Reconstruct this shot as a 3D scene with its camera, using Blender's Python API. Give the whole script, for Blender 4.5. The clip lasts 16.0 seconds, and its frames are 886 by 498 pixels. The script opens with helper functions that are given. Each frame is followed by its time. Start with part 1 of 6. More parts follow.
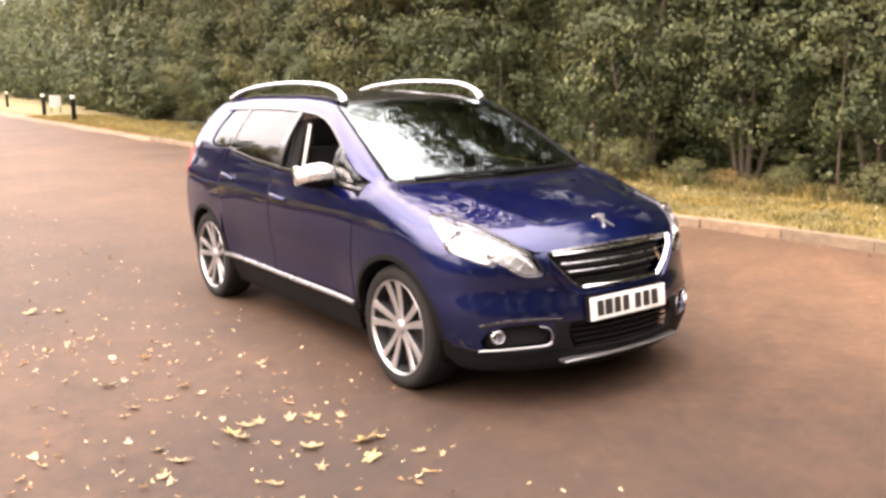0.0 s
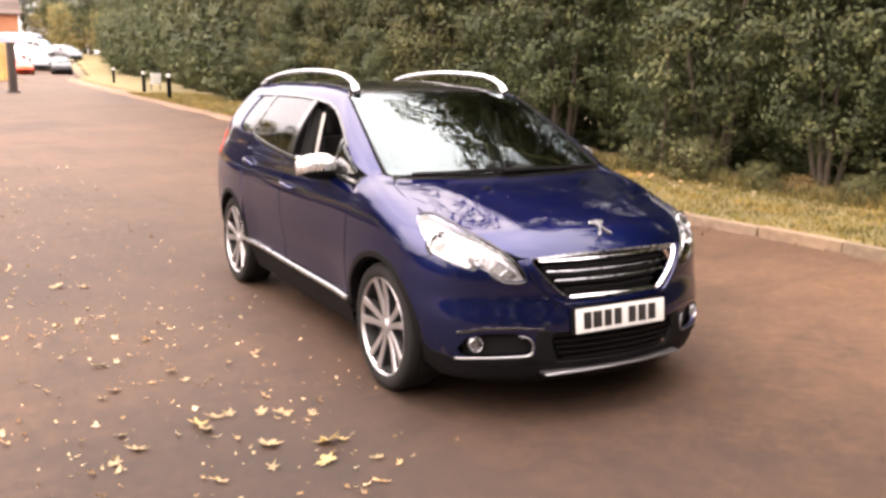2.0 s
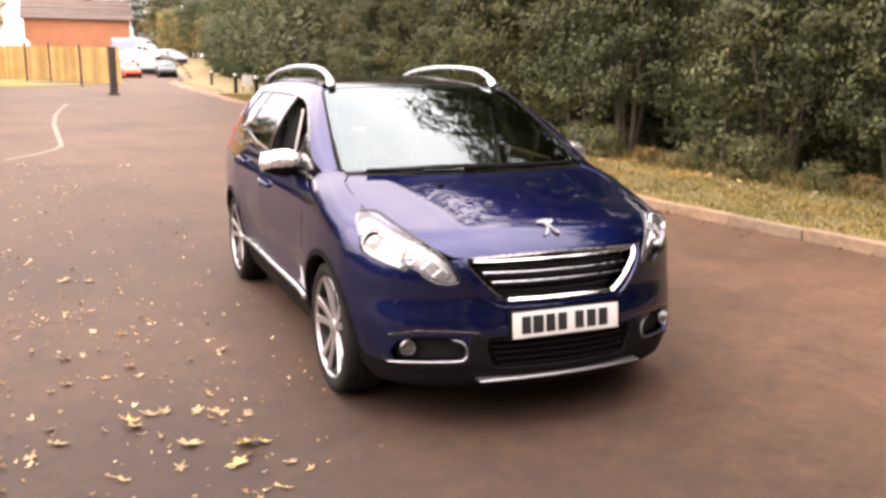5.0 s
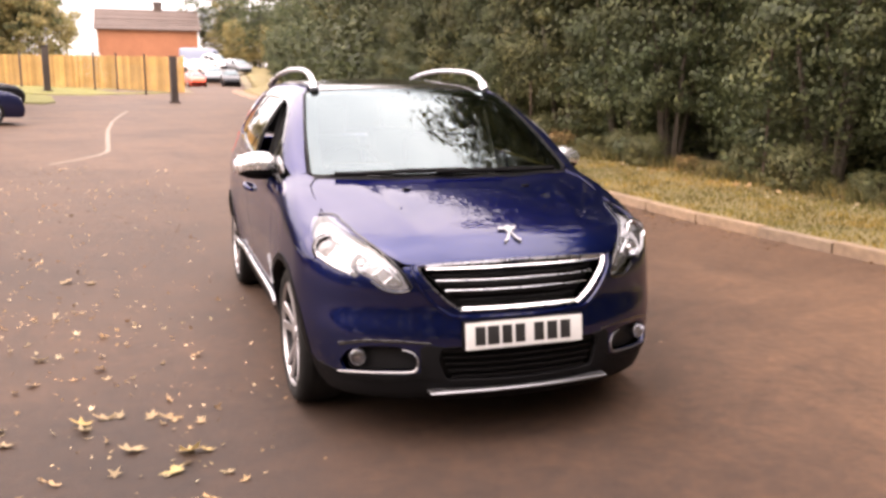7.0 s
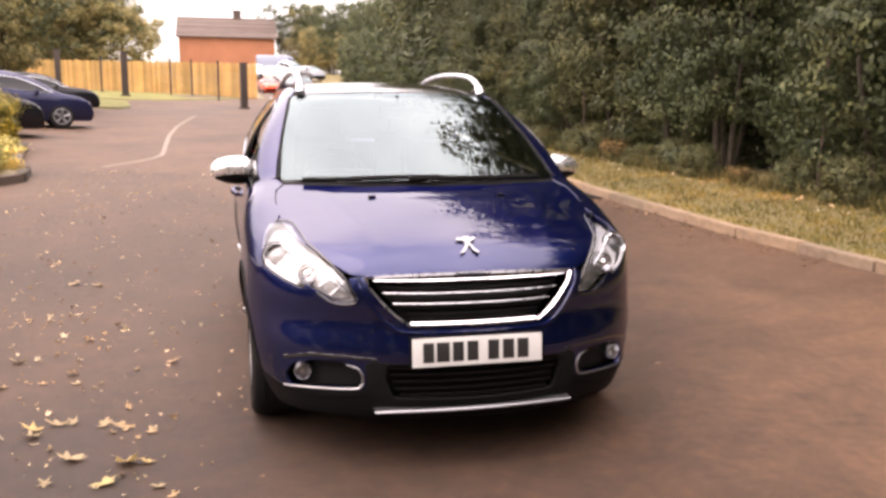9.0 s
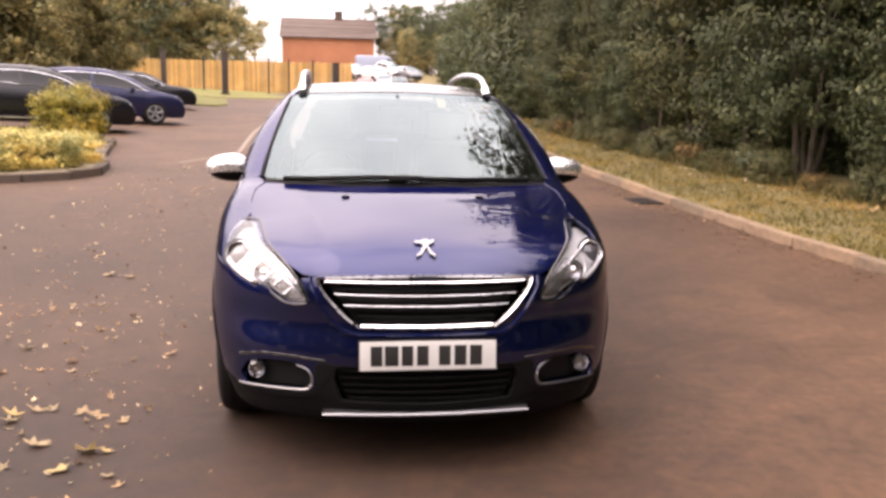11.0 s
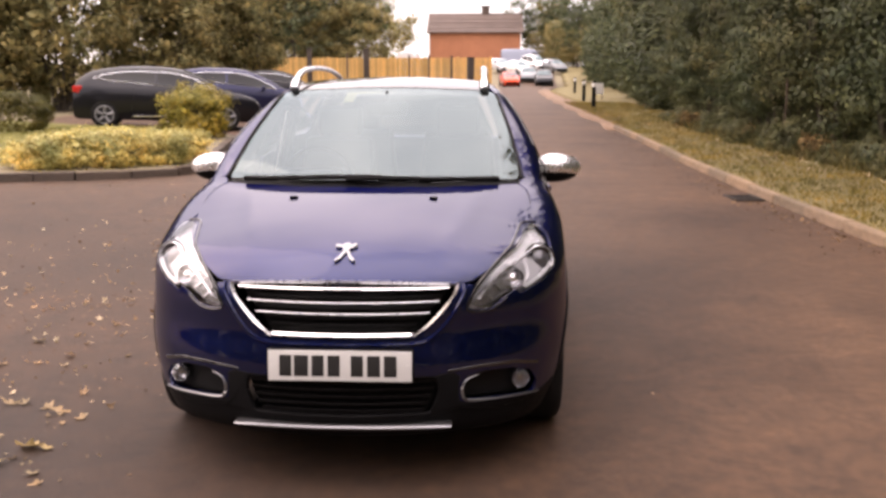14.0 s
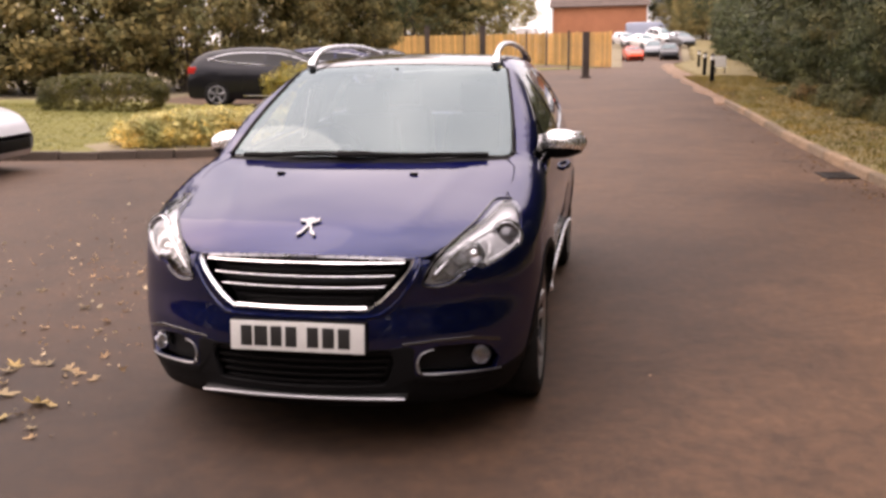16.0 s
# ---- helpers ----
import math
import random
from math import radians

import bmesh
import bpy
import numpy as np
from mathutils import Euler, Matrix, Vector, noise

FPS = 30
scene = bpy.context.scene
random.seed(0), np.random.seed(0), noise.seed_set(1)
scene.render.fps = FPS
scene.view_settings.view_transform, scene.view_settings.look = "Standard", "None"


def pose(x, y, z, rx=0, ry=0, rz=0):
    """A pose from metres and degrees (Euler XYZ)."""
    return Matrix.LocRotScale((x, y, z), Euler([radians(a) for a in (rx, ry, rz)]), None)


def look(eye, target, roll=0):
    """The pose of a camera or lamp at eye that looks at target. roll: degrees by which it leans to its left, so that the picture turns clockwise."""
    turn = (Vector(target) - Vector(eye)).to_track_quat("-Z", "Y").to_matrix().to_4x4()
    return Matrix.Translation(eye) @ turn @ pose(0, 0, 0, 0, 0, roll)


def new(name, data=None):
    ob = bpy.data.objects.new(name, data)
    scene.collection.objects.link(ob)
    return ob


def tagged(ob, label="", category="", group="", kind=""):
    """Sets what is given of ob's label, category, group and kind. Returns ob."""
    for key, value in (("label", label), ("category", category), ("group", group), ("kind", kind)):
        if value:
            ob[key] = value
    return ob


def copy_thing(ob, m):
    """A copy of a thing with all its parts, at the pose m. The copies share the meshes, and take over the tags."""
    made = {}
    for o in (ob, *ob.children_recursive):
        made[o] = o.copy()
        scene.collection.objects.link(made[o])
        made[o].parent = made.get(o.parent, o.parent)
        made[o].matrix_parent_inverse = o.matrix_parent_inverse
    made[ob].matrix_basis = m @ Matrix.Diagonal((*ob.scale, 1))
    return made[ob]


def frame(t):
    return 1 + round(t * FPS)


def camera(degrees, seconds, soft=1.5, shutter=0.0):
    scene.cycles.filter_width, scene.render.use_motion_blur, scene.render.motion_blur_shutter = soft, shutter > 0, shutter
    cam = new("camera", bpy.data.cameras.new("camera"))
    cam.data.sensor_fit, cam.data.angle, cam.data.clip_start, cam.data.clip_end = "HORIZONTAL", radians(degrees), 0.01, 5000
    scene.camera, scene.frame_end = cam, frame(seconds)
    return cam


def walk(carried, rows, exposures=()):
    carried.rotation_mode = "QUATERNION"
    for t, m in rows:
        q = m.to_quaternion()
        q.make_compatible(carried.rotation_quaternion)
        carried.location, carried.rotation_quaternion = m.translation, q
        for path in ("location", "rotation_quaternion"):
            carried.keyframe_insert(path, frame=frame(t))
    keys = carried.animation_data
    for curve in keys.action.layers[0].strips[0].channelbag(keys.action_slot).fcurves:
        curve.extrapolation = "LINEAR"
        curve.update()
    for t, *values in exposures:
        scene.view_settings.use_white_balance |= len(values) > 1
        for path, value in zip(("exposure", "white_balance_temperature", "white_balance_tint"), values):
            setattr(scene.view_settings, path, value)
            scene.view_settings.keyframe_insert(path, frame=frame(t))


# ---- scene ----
# The camera and its walk round the nose of the parked car.
# World: the car's front axle stands over y = 0, its nose points to -y, its own right side lies at -x.
cam = camera(54.0, 16.0, soft=3.1)
PATH = [
    (0, (-3.12, -3.618, 1.528), (-1.98, -2.017, 1.156), -1.0),
    (0.5, (-2.966, -3.578, 1.533), (-1.792, -2.002, 1.162), -0.3),
    (1, (-2.818, -3.531, 1.546), (-1.716, -1.911, 1.146), 0.1),
    (1.5, (-2.725, -3.602, 1.554), (-1.673, -1.946, 1.167), -0.2),
    (2, (-2.611, -3.747, 1.549), (-1.649, -2.039, 1.153), 0.9),
    (2.5, (-2.528, -3.809, 1.543), (-1.606, -2.081, 1.138), -0.3),
    (3, (-2.414, -3.781, 1.529), (-1.473, -2.06, 1.138), 0.1),
    (3.5, (-2.259, -3.71, 1.524), (-1.289, -2.004, 1.136), 1.1),
    (4, (-2.146, -3.713, 1.529), (-1.239, -1.976, 1.127), 0.1),
    (4.5, (-2.026, -3.832, 1.53), (-1.202, -2.057, 1.116), 0.5),
    (5, (-1.899, -3.917, 1.519), (-1.138, -2.111, 1.121), 0.3),
    (5.2, (-1.873, -3.916, 1.505), (-1.136, -2.099, 1.11), -0.2),
    (7.3, (-1.337, -3.964, 1.481), (-0.752, -2.089, 1.106), 0.5),
    (7.5, (-1.281, -3.993, 1.482), (-0.729, -2.107, 1.108), 0.3),
    (8, (-1.188, -3.987, 1.466), (-0.663, -2.094, 1.091), -0.6),
    (8.5, (-1.053, -3.959, 1.461), (-0.545, -2.058, 1.099), 0.2),
    (9, (-0.916, -3.901, 1.465), (-0.443, -1.992, 1.103), 0.7),
    (11.5, (-0.239, -3.94, 1.47), (-0.056, -1.983, 1.099), 0.3),
    (12, (-0.097, -3.932, 1.471), (0.002, -1.972, 1.088), -0.6),
    (12.5, (0.105, -3.987, 1.478), (0.119, -2.022, 1.102), 0.1),
    (13, (0.24, -3.992, 1.476), (0.21, -2.029, 1.094), -0.6),
    (13.5, (0.366, -3.884, 1.466), (0.304, -1.922, 1.083), -0.8),
    (14, (0.503, -3.758, 1.481), (0.416, -1.797, 1.1), 0.0),
    (14.5, (0.627, -3.726, 1.474), (0.456, -1.774, 1.075), -0.8),
    (15, (0.829, -3.816, 1.487), (0.534, -1.883, 1.068), -0.1),
    (15.5, (0.979, -3.813, 1.479), (0.642, -1.888, 1.051), -0.8),
    (16, (1.118, -3.707, 1.472), (0.749, -1.789, 1.043), -1.0),
]
walk(cam, [(t, look(eye, target, roll)) for t, eye, target, roll in PATH],
     exposures=[(0.0, 2.88, 8300, 25), (2.5, 2.45, 8200, 27), (5.0, 2.34, 8100, 28), (9.0, 2.10, 8000, 29), (12.5, 1.80, 8000, 30), (16.0, 1.50, 8000, 30)])

# ---------------------------------------------------------------- light
SUN_UP, SUN_ROUND = radians(44), radians(270)
world = bpy.data.worlds.new("sky")
scene.world = world
world.use_nodes = True
_wn = world.node_tree.nodes
_sky = _wn.new("ShaderNodeTexSky")
_sky.sky_type, _sky.sun_disc = "NISHITA", False
_sky.sun_elevation, _sky.sun_rotation = SUN_UP, SUN_ROUND
_sky.air_density, _sky.dust_density, _sky.ozone_density = 1.0, 2.0, 1.0
# A broken white overcast in front of the clear sky.
_cloud = _wn.new("ShaderNodeTexNoise")
_cloud.inputs["Scale"].default_value, _cloud.inputs["Detail"].default_value = 2.2, 6
_coord = _wn.new("ShaderNodeTexCoord")
_grey = _wn.new("ShaderNodeValToRGB")
for _e, (_p, _c) in zip(_grey.color_ramp.elements, ((0.32, (5.2, 5.8, 6.5, 1)), (0.66, (8.9, 9.4, 9.9, 1)))):
    _e.position, _e.color = _p, _c
_blend = _wn.new("ShaderNodeMix")
_blend.data_type, _blend.inputs[0].default_value = "RGBA", 0.78
_wl = world.node_tree.links
_wl.new(_coord.outputs["Generated"], _cloud.inputs["Vector"])
_wl.new(_cloud.outputs["Fac"], _grey.inputs[0])
_wl.new(_sky.outputs[0], _blend.inputs[6])
# An overcast sky is three times as bright overhead as at the horizon.
_split, _rise, _dome = _wn.new("ShaderNodeSeparateXYZ"), _wn.new("ShaderNodeMapRange"), _wn.new("ShaderNodeVectorMath")
_rise.inputs[1].default_value, _rise.inputs[2].default_value, _rise.inputs[3].default_value, _rise.inputs[4].default_value = 0, 1, 0.62, 2.2
_power = _wn.new("ShaderNodeMath")
_power.operation, _power.inputs[1].default_value, _power.use_clamp = "POWER", 2.0, True
_dome.operation = "SCALE"
_wl.new(_coord.outputs["Generated"], _split.inputs[0])
_wl.new(_split.outputs["Z"], _power.inputs[0])
_wl.new(_power.outputs[0], _rise.inputs[0])
_wl.new(_grey.outputs[0], _dome.inputs[0])
_wl.new(_rise.outputs[0], _dome.inputs["Scale"])
_wl.new(_dome.outputs[0], _blend.inputs[7])
_wn["Background"].inputs["Strength"].default_value = 0.13
_wl.new(_blend.outputs[2], _wn["Background"].inputs["Color"])
sun = new("sun", bpy.data.lights.new("sun", "SUN"))
sun.data.energy, sun.data.angle, sun.data.color = 0.5, radians(70), (1.0, 0.94, 0.86)
sun.matrix_world = look((0, 0, 0), (-math.sin(SUN_ROUND) * math.cos(SUN_UP), -math.cos(SUN_ROUND) * math.cos(SUN_UP), -math.sin(SUN_UP)))

# ---------------------------------------------------------------- materials


def material(name):
    m = bpy.data.materials.new(name)
    m.use_nodes = True
    return m, m.node_tree.nodes, m.node_tree.links, m.node_tree.nodes["Principled BSDF"]


def noise_node(nodes, links, coord, scale, detail=4.0, rough=0.6):
    n = nodes.new("ShaderNodeTexNoise")
    n.inputs["Scale"].default_value, n.inputs["Detail"].default_value, n.inputs["Roughness"].default_value = scale, detail, rough
    links.new(coord, n.inputs["Vector"])
    return n


def ramp_node(nodes, links, fac, stops):
    r = nodes.new("ShaderNodeValToRGB")
    while len(r.color_ramp.elements) < len(stops):
        r.color_ramp.elements.new(0.5)
    for e, (p, c) in zip(r.color_ramp.elements, stops):
        e.position, e.color = p, (*c, 1)
    links.new(fac, r.inputs[0])
    return r


def shade(c, k):
    return tuple(min(1.0, v * k) for v in c)


def surface(name, base, rough=0.5, metal=0.0, vary=0.15, scale=12.0, bump=0.0, bump_scale=90.0, coat=0.0, coat_rough=0.04, coat_ior=1.42, per=None, spec=None, edge=None):
    """A material with colour variation at two scales and fine relief. per: 'object' or 'island' random tone."""
    m, nodes, links, bsdf = material(name)
    tc = nodes.new("ShaderNodeTexCoord").outputs["Object"]
    big, fine = noise_node(nodes, links, tc, scale * 0.12), noise_node(nodes, links, tc, scale)
    mix = nodes.new("ShaderNodeMath")
    mix.operation = "ADD"
    links.new(big.outputs["Fac"], mix.inputs[0])
    links.new(fine.outputs["Fac"], mix.inputs[1])
    half = nodes.new("ShaderNodeMath")
    half.operation, half.inputs[1].default_value = "MULTIPLY", 0.5
    links.new(mix.outputs[0], half.inputs[0])
    col = ramp_node(nodes, links, half.outputs[0], [(0.3, shade(base, 1 - vary)), (0.5, base), (0.7, shade(base, 1 + vary))]).outputs[0]
    if per:
        src = nodes.new("ShaderNodeObjectInfo").outputs["Random"] if per == "object" else nodes.new("ShaderNodeNewGeometry").outputs["Random Per Island"]
        tone = ramp_node(nodes, links, src, [(0.0, (0.72, 0.74, 0.7)), (0.5, (1, 1, 1)), (1.0, (1.3, 1.22, 1.1))])
        mul = nodes.new("ShaderNodeMix")
        mul.data_type, mul.blend_type, mul.inputs[0].default_value = "RGBA", "MULTIPLY", 1.0
        links.new(col, mul.inputs[6])
        links.new(tone.outputs[0], mul.inputs[7])
        col = mul.outputs[2]
    links.new(col, bsdf.inputs["Base Color"])
    rr = nodes.new("ShaderNodeMapRange")
    rr.inputs[3].default_value, rr.inputs[4].default_value = max(0, rough * 0.8), min(1, rough * 1.2)
    links.new(fine.outputs["Fac"], rr.inputs[0])
    links.new(rr.outputs[0], bsdf.inputs["Roughness"])
    bsdf.inputs["Metallic"].default_value = metal
    bsdf.inputs["Coat Weight"].default_value, bsdf.inputs["Coat Roughness"].default_value = coat, coat_rough
    bsdf.inputs["Coat IOR"].default_value = coat_ior
    if edge is not None:
        bsdf.inputs["Specular Tint"].default_value = (*edge, 1)
    if spec is not None:
        bsdf.inputs["Specular IOR Level"].default_value = spec
    if bump:
        b = nodes.new("ShaderNodeBump")
        b.inputs["Strength"].default_value, b.inputs["Distance"].default_value = 1.0, bump
        links.new(noise_node(nodes, links, tc, bump_scale, 3).outputs["Fac"], b.inputs["Height"])
        links.new(b.outputs[0], bsdf.inputs["Normal"])
    return m


def lens_cover(name, tint, ior=1.5):
    """A thin clear cover whose gloss grows towards grazing views alike on both sides."""
    m, nodes, links, bsdf = material(name)
    nodes.remove(bsdf)
    t, g, f, mix = (nodes.new("ShaderNode" + k) for k in ("BsdfTransparent", "BsdfGlossy", "LayerWeight", "MixShader"))
    t.inputs[0].default_value, g.inputs["Roughness"].default_value = (*tint, 1), 0.0
    f.inputs[0].default_value = 0.5
    power, scale = nodes.new("ShaderNodeMath"), nodes.new("ShaderNodeMapRange")
    power.operation, power.inputs[1].default_value = "POWER", 4.0
    scale.inputs[3].default_value, scale.inputs[4].default_value = ((ior - 1) / (ior + 1)) ** 2, 1.0
    links.new(f.outputs["Facing"], power.inputs[0])
    links.new(power.outputs[0], scale.inputs[0])
    links.new(scale.outputs[0], mix.inputs[0])
    links.new(t.outputs[0], mix.inputs[1])
    links.new(g.outputs[0], mix.inputs[2])
    links.new(mix.outputs[0], nodes["Material Output"].inputs[0])
    return m


def glass(name, tint, ior=1.5, rough=0.0, gloss=(1, 1, 1)):
    """A thin pane: clear where it lets through, glossy by Fresnel."""
    m, nodes, links, bsdf = material(name)
    nodes.remove(bsdf)
    t, g, f, mix = (nodes.new("ShaderNode" + k) for k in ("BsdfTransparent", "BsdfGlossy", "Fresnel", "MixShader"))
    t.inputs[0].default_value = (*tint, 1)
    g.inputs["Color"].default_value, g.inputs["Roughness"].default_value = (*gloss, 1), rough
    f.inputs[0].default_value = ior
    links.new(f.outputs[0], mix.inputs[0])
    links.new(t.outputs[0], mix.inputs[1])
    links.new(g.outputs[0], mix.inputs[2])
    links.new(mix.outputs[0], nodes["Material Output"].inputs[0])
    return m


def leafy(name, dark, mid, light, gloss=0.45, thin=0.3):
    """Leaves: tone by leaf, some light through them."""
    m, nodes, links, bsdf = material(name)
    src = nodes.new("ShaderNodeNewGeometry").outputs["Random Per Island"]
    tone = ramp_node(nodes, links, src, [(0.0, dark), (0.55, mid), (1.0, light)])
    tc = nodes.new("ShaderNodeTexCoord").outputs["Object"]
    big = ramp_node(nodes, links, noise_node(nodes, links, tc, 0.9, 2).outputs["Fac"], [(0.3, (0.75, 0.85, 0.8)), (0.7, (1.25, 1.1, 0.95))])
    clump = ramp_node(nodes, links, noise_node(nodes, links, tc, 2.6, 2).outputs["Fac"], [(0.36, (0.62, 0.68, 0.66)), (0.5, (0.95, 0.97, 0.95)), (0.64, (1.38, 1.30, 1.12))])
    both = nodes.new("ShaderNodeMix")
    both.data_type, both.blend_type, both.inputs[0].default_value = "RGBA", "MULTIPLY", 1.0
    links.new(big.outputs[0], both.inputs[6])
    links.new(clump.outputs[0], both.inputs[7])
    mul = nodes.new("ShaderNodeMix")
    mul.data_type, mul.blend_type, mul.inputs[0].default_value = "RGBA", "MULTIPLY", 1.0
    links.new(tone.outputs[0], mul.inputs[6])
    links.new(both.outputs[2], mul.inputs[7])
    links.new(mul.outputs[2], bsdf.inputs["Base Color"])
    bsdf.inputs["Roughness"].default_value = gloss
    bsdf.inputs["Specular IOR Level"].default_value = 0.25
    tr = nodes.new("ShaderNodeBsdfTranslucent")
    links.new(mul.outputs[2], tr.inputs[0])
    mix = nodes.new("ShaderNodeMixShader")
    mix.inputs[0].default_value = thin
    links.new(bsdf.outputs[0], mix.inputs[1])
    links.new(tr.outputs[0], mix.inputs[2])
    links.new(mix.outputs[0], nodes["Material Output"].inputs[0])
    return m


def asphalt_material():
    m, nodes, links, bsdf = material("asphalt")
    tc = nodes.new("ShaderNodeTexCoord").outputs["Object"]
    grit = noise_node(nodes, links, tc, 160, 3, 0.7)
    mid = noise_node(nodes, links, tc, 13, 6, 0.7)
    patch_n = noise_node(nodes, links, tc, 0.45, 5, 0.6)
    base = ramp_node(nodes, links, grit.outputs["Fac"], [(0.30, (0.0430, 0.0222, 0.0125)), (0.55, (0.0725, 0.0383, 0.0213)), (0.78, (0.142, 0.083, 0.0473))])
    worn = ramp_node(nodes, links, patch_n.outputs["Fac"], [(0.33, (0.70, 0.68, 0.66)), (0.5, (1, 1, 1)), (0.66, (1.22, 1.19, 1.15))])
    dust = ramp_node(nodes, links, mid.outputs["Fac"], [(0.36, (0.76, 0.76, 0.765)), (0.50, (1, 1, 1)), (0.64, (1.28, 1.255, 1.22))])
    blotch = ramp_node(nodes, links, noise_node(nodes, links, tc, 3.4, 5, 0.6).outputs["Fac"], [(0.36, (0.87, 0.87, 0.87)), (0.5, (1, 1, 1)), (0.64, (1.16, 1.15, 1.135))])
    last = base.outputs[0]
    stain_n = noise_node(nodes, links, tc, 0.38, 6, 0.72)
    stain = ramp_node(nodes, links, stain_n.outputs["Fac"], [(0.57, (1, 1, 1)), (0.66, (0.66, 0.66, 0.67)), (0.72, (0.60, 0.60, 0.61))])
    # a dark tarry patch beside the car, shade painted in by its side and nose, darker ground to its left, and a dusty
    # pale strip along the kerb
    warp = nodes.new("ShaderNodeVectorMath")
    warp.operation = "ADD"
    links.new(tc, warp.inputs[0])
    links.new(noise_node(nodes, links, tc, 1.1, 5, 0.65).outputs["Color"], warp.inputs[1])

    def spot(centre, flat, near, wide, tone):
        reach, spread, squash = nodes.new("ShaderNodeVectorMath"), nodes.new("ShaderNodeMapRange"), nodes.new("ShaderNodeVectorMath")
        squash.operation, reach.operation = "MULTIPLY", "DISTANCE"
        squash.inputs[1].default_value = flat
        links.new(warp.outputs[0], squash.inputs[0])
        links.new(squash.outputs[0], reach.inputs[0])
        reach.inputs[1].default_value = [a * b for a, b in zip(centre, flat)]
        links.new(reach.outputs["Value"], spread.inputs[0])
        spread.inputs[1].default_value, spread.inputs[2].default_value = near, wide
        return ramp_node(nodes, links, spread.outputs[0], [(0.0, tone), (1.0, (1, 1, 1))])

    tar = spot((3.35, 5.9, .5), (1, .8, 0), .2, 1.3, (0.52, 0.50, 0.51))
    # second tarry patch, widened to paint in the shade beside the car
    tar_and_shade = spot((2.0, 3.0, .5), (1, .55, 0), .3, 1.4, (0.58, 0.57, 0.58))
    # shade under and before the car's nose, put into the asphalt's colour
    nose_shade = spot((-.2, -.9, .5), (.75, 1, 0), .9, 2.6, (0.55, 0.535, 0.54))
    # broad darker area of the drive on the car's -x side
    left_tone = spot((-2.8, 2.6, .5), (.75, .45, 0), 1.6, 4.2, (0.60, 0.59, 0.59))
    dusty = spot((3.9, .6, .5), (1, .45, 0), .3, 2.2, (1.26, 1.30, 1.32))
    dusty_b = spot((2.1, -1.5, .5), (1, .8, 0), .3, 2.0, (1.25, 1.28, 1.29))
    for other in (worn, dust, blotch, stain, tar, tar_and_shade, nose_shade, left_tone, dusty, dusty_b):
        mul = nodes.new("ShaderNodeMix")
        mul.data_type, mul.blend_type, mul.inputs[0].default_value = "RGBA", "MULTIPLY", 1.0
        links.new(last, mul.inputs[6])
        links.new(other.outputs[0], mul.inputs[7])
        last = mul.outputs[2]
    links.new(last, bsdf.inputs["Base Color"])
    bsdf.inputs["Roughness"].default_value = 0.72
    bsdf.inputs["Specular IOR Level"].default_value = 0.36
    b = nodes.new("ShaderNodeBump")
    b.inputs["Strength"].default_value, b.inputs["Distance"].default_value = 0.8, 0.004
    links.new(grit.outputs["Fac"], b.inputs["Height"])
    links.new(b.outputs[0], bsdf.inputs["Normal"])
    return m


ASPHALT = asphalt_material()
EARTH = surface("earth", (0.16, 0.13, 0.075), 0.95, vary=0.4, scale=6, bump=0.02, bump_scale=25)
TURF = surface("turf", (0.150, 0.118, 0.046), 0.95, vary=0.35, scale=7, bump=0.02, bump_scale=60)
LAWN = surface("lawn", (0.130, 0.122, 0.026), 0.95, vary=0.25, scale=9, bump=0.02, bump_scale=60)
BLADE = leafy("grass_blade", (0.106, 0.088, 0.026), (0.20, 0.158, 0.050), (0.29, 0.220, 0.088), 0.8)
BLADE_ROUGH = leafy("rough_grass_blade", (0.055, 0.055, 0.022), (0.105, 0.094, 0.040), (0.19, 0.155, 0.075), 0.8)
BLADE_GREEN = leafy("lawn_blade", (0.10, 0.097, 0.016), (0.148, 0.140, 0.026), (0.20, 0.18, 0.045), 0.8)
KERB = surface("concrete_kerb", (0.18, 0.128, 0.088), 0.9, vary=0.35, scale=14, bump=0.006, bump_scale=120, per="object")
LEAF_HEDGE = leafy("hedge_leaf", (0.038, 0.048, 0.028), (0.068, 0.085, 0.045), (0.120, 0.140, 0.076), 0.55)
LEAF_OLIVE = leafy("olive_leaf", (0.054, 0.058, 0.029), (0.096, 0.101, 0.050), (0.152, 0.150, 0.080), 0.6)
LEAF_FAR = leafy("tree_leaf", (0.14, 0.125, 0.060), (0.27, 0.235, 0.118), (0.39, 0.335, 0.18), 0.7, 0.5)
LEAF_GOLD = leafy("gold_leaf", (0.33, 0.265, 0.085), (0.56, 0.47, 0.18), (0.76, 0.67, 0.32))
LEAF_YELLOWGREEN = leafy("lime_leaf", (0.11, 0.105, 0.016), (0.27, 0.22, 0.04), (0.44, 0.34, 0.08))
LEAF_BOX = leafy("box_leaf", (0.036, 0.036, 0.007), (0.080, 0.076, 0.015), (0.14, 0.125, 0.03))
LEAF_DRY = leafy("bracken", (0.10, 0.062, 0.030), (0.18, 0.115, 0.055), (0.28, 0.19, 0.095), 0.8)
FALLEN = leafy("fallen_leaf", (0.12, 0.07, 0.042), (0.36, 0.25, 0.165), (0.68, 0.55, 0.42), 0.7)
FALLEN_BROWN = leafy("brown_fallen_leaf", (0.055, 0.032, 0.02), (0.14, 0.085, 0.05), (0.34, 0.24, 0.16), 0.7)
FALLEN_GOLD = leafy("golden_fallen_leaf", (0.30, 0.18, 0.07), (0.46, 0.315, 0.155), (0.60, 0.45, 0.28), 0.6)
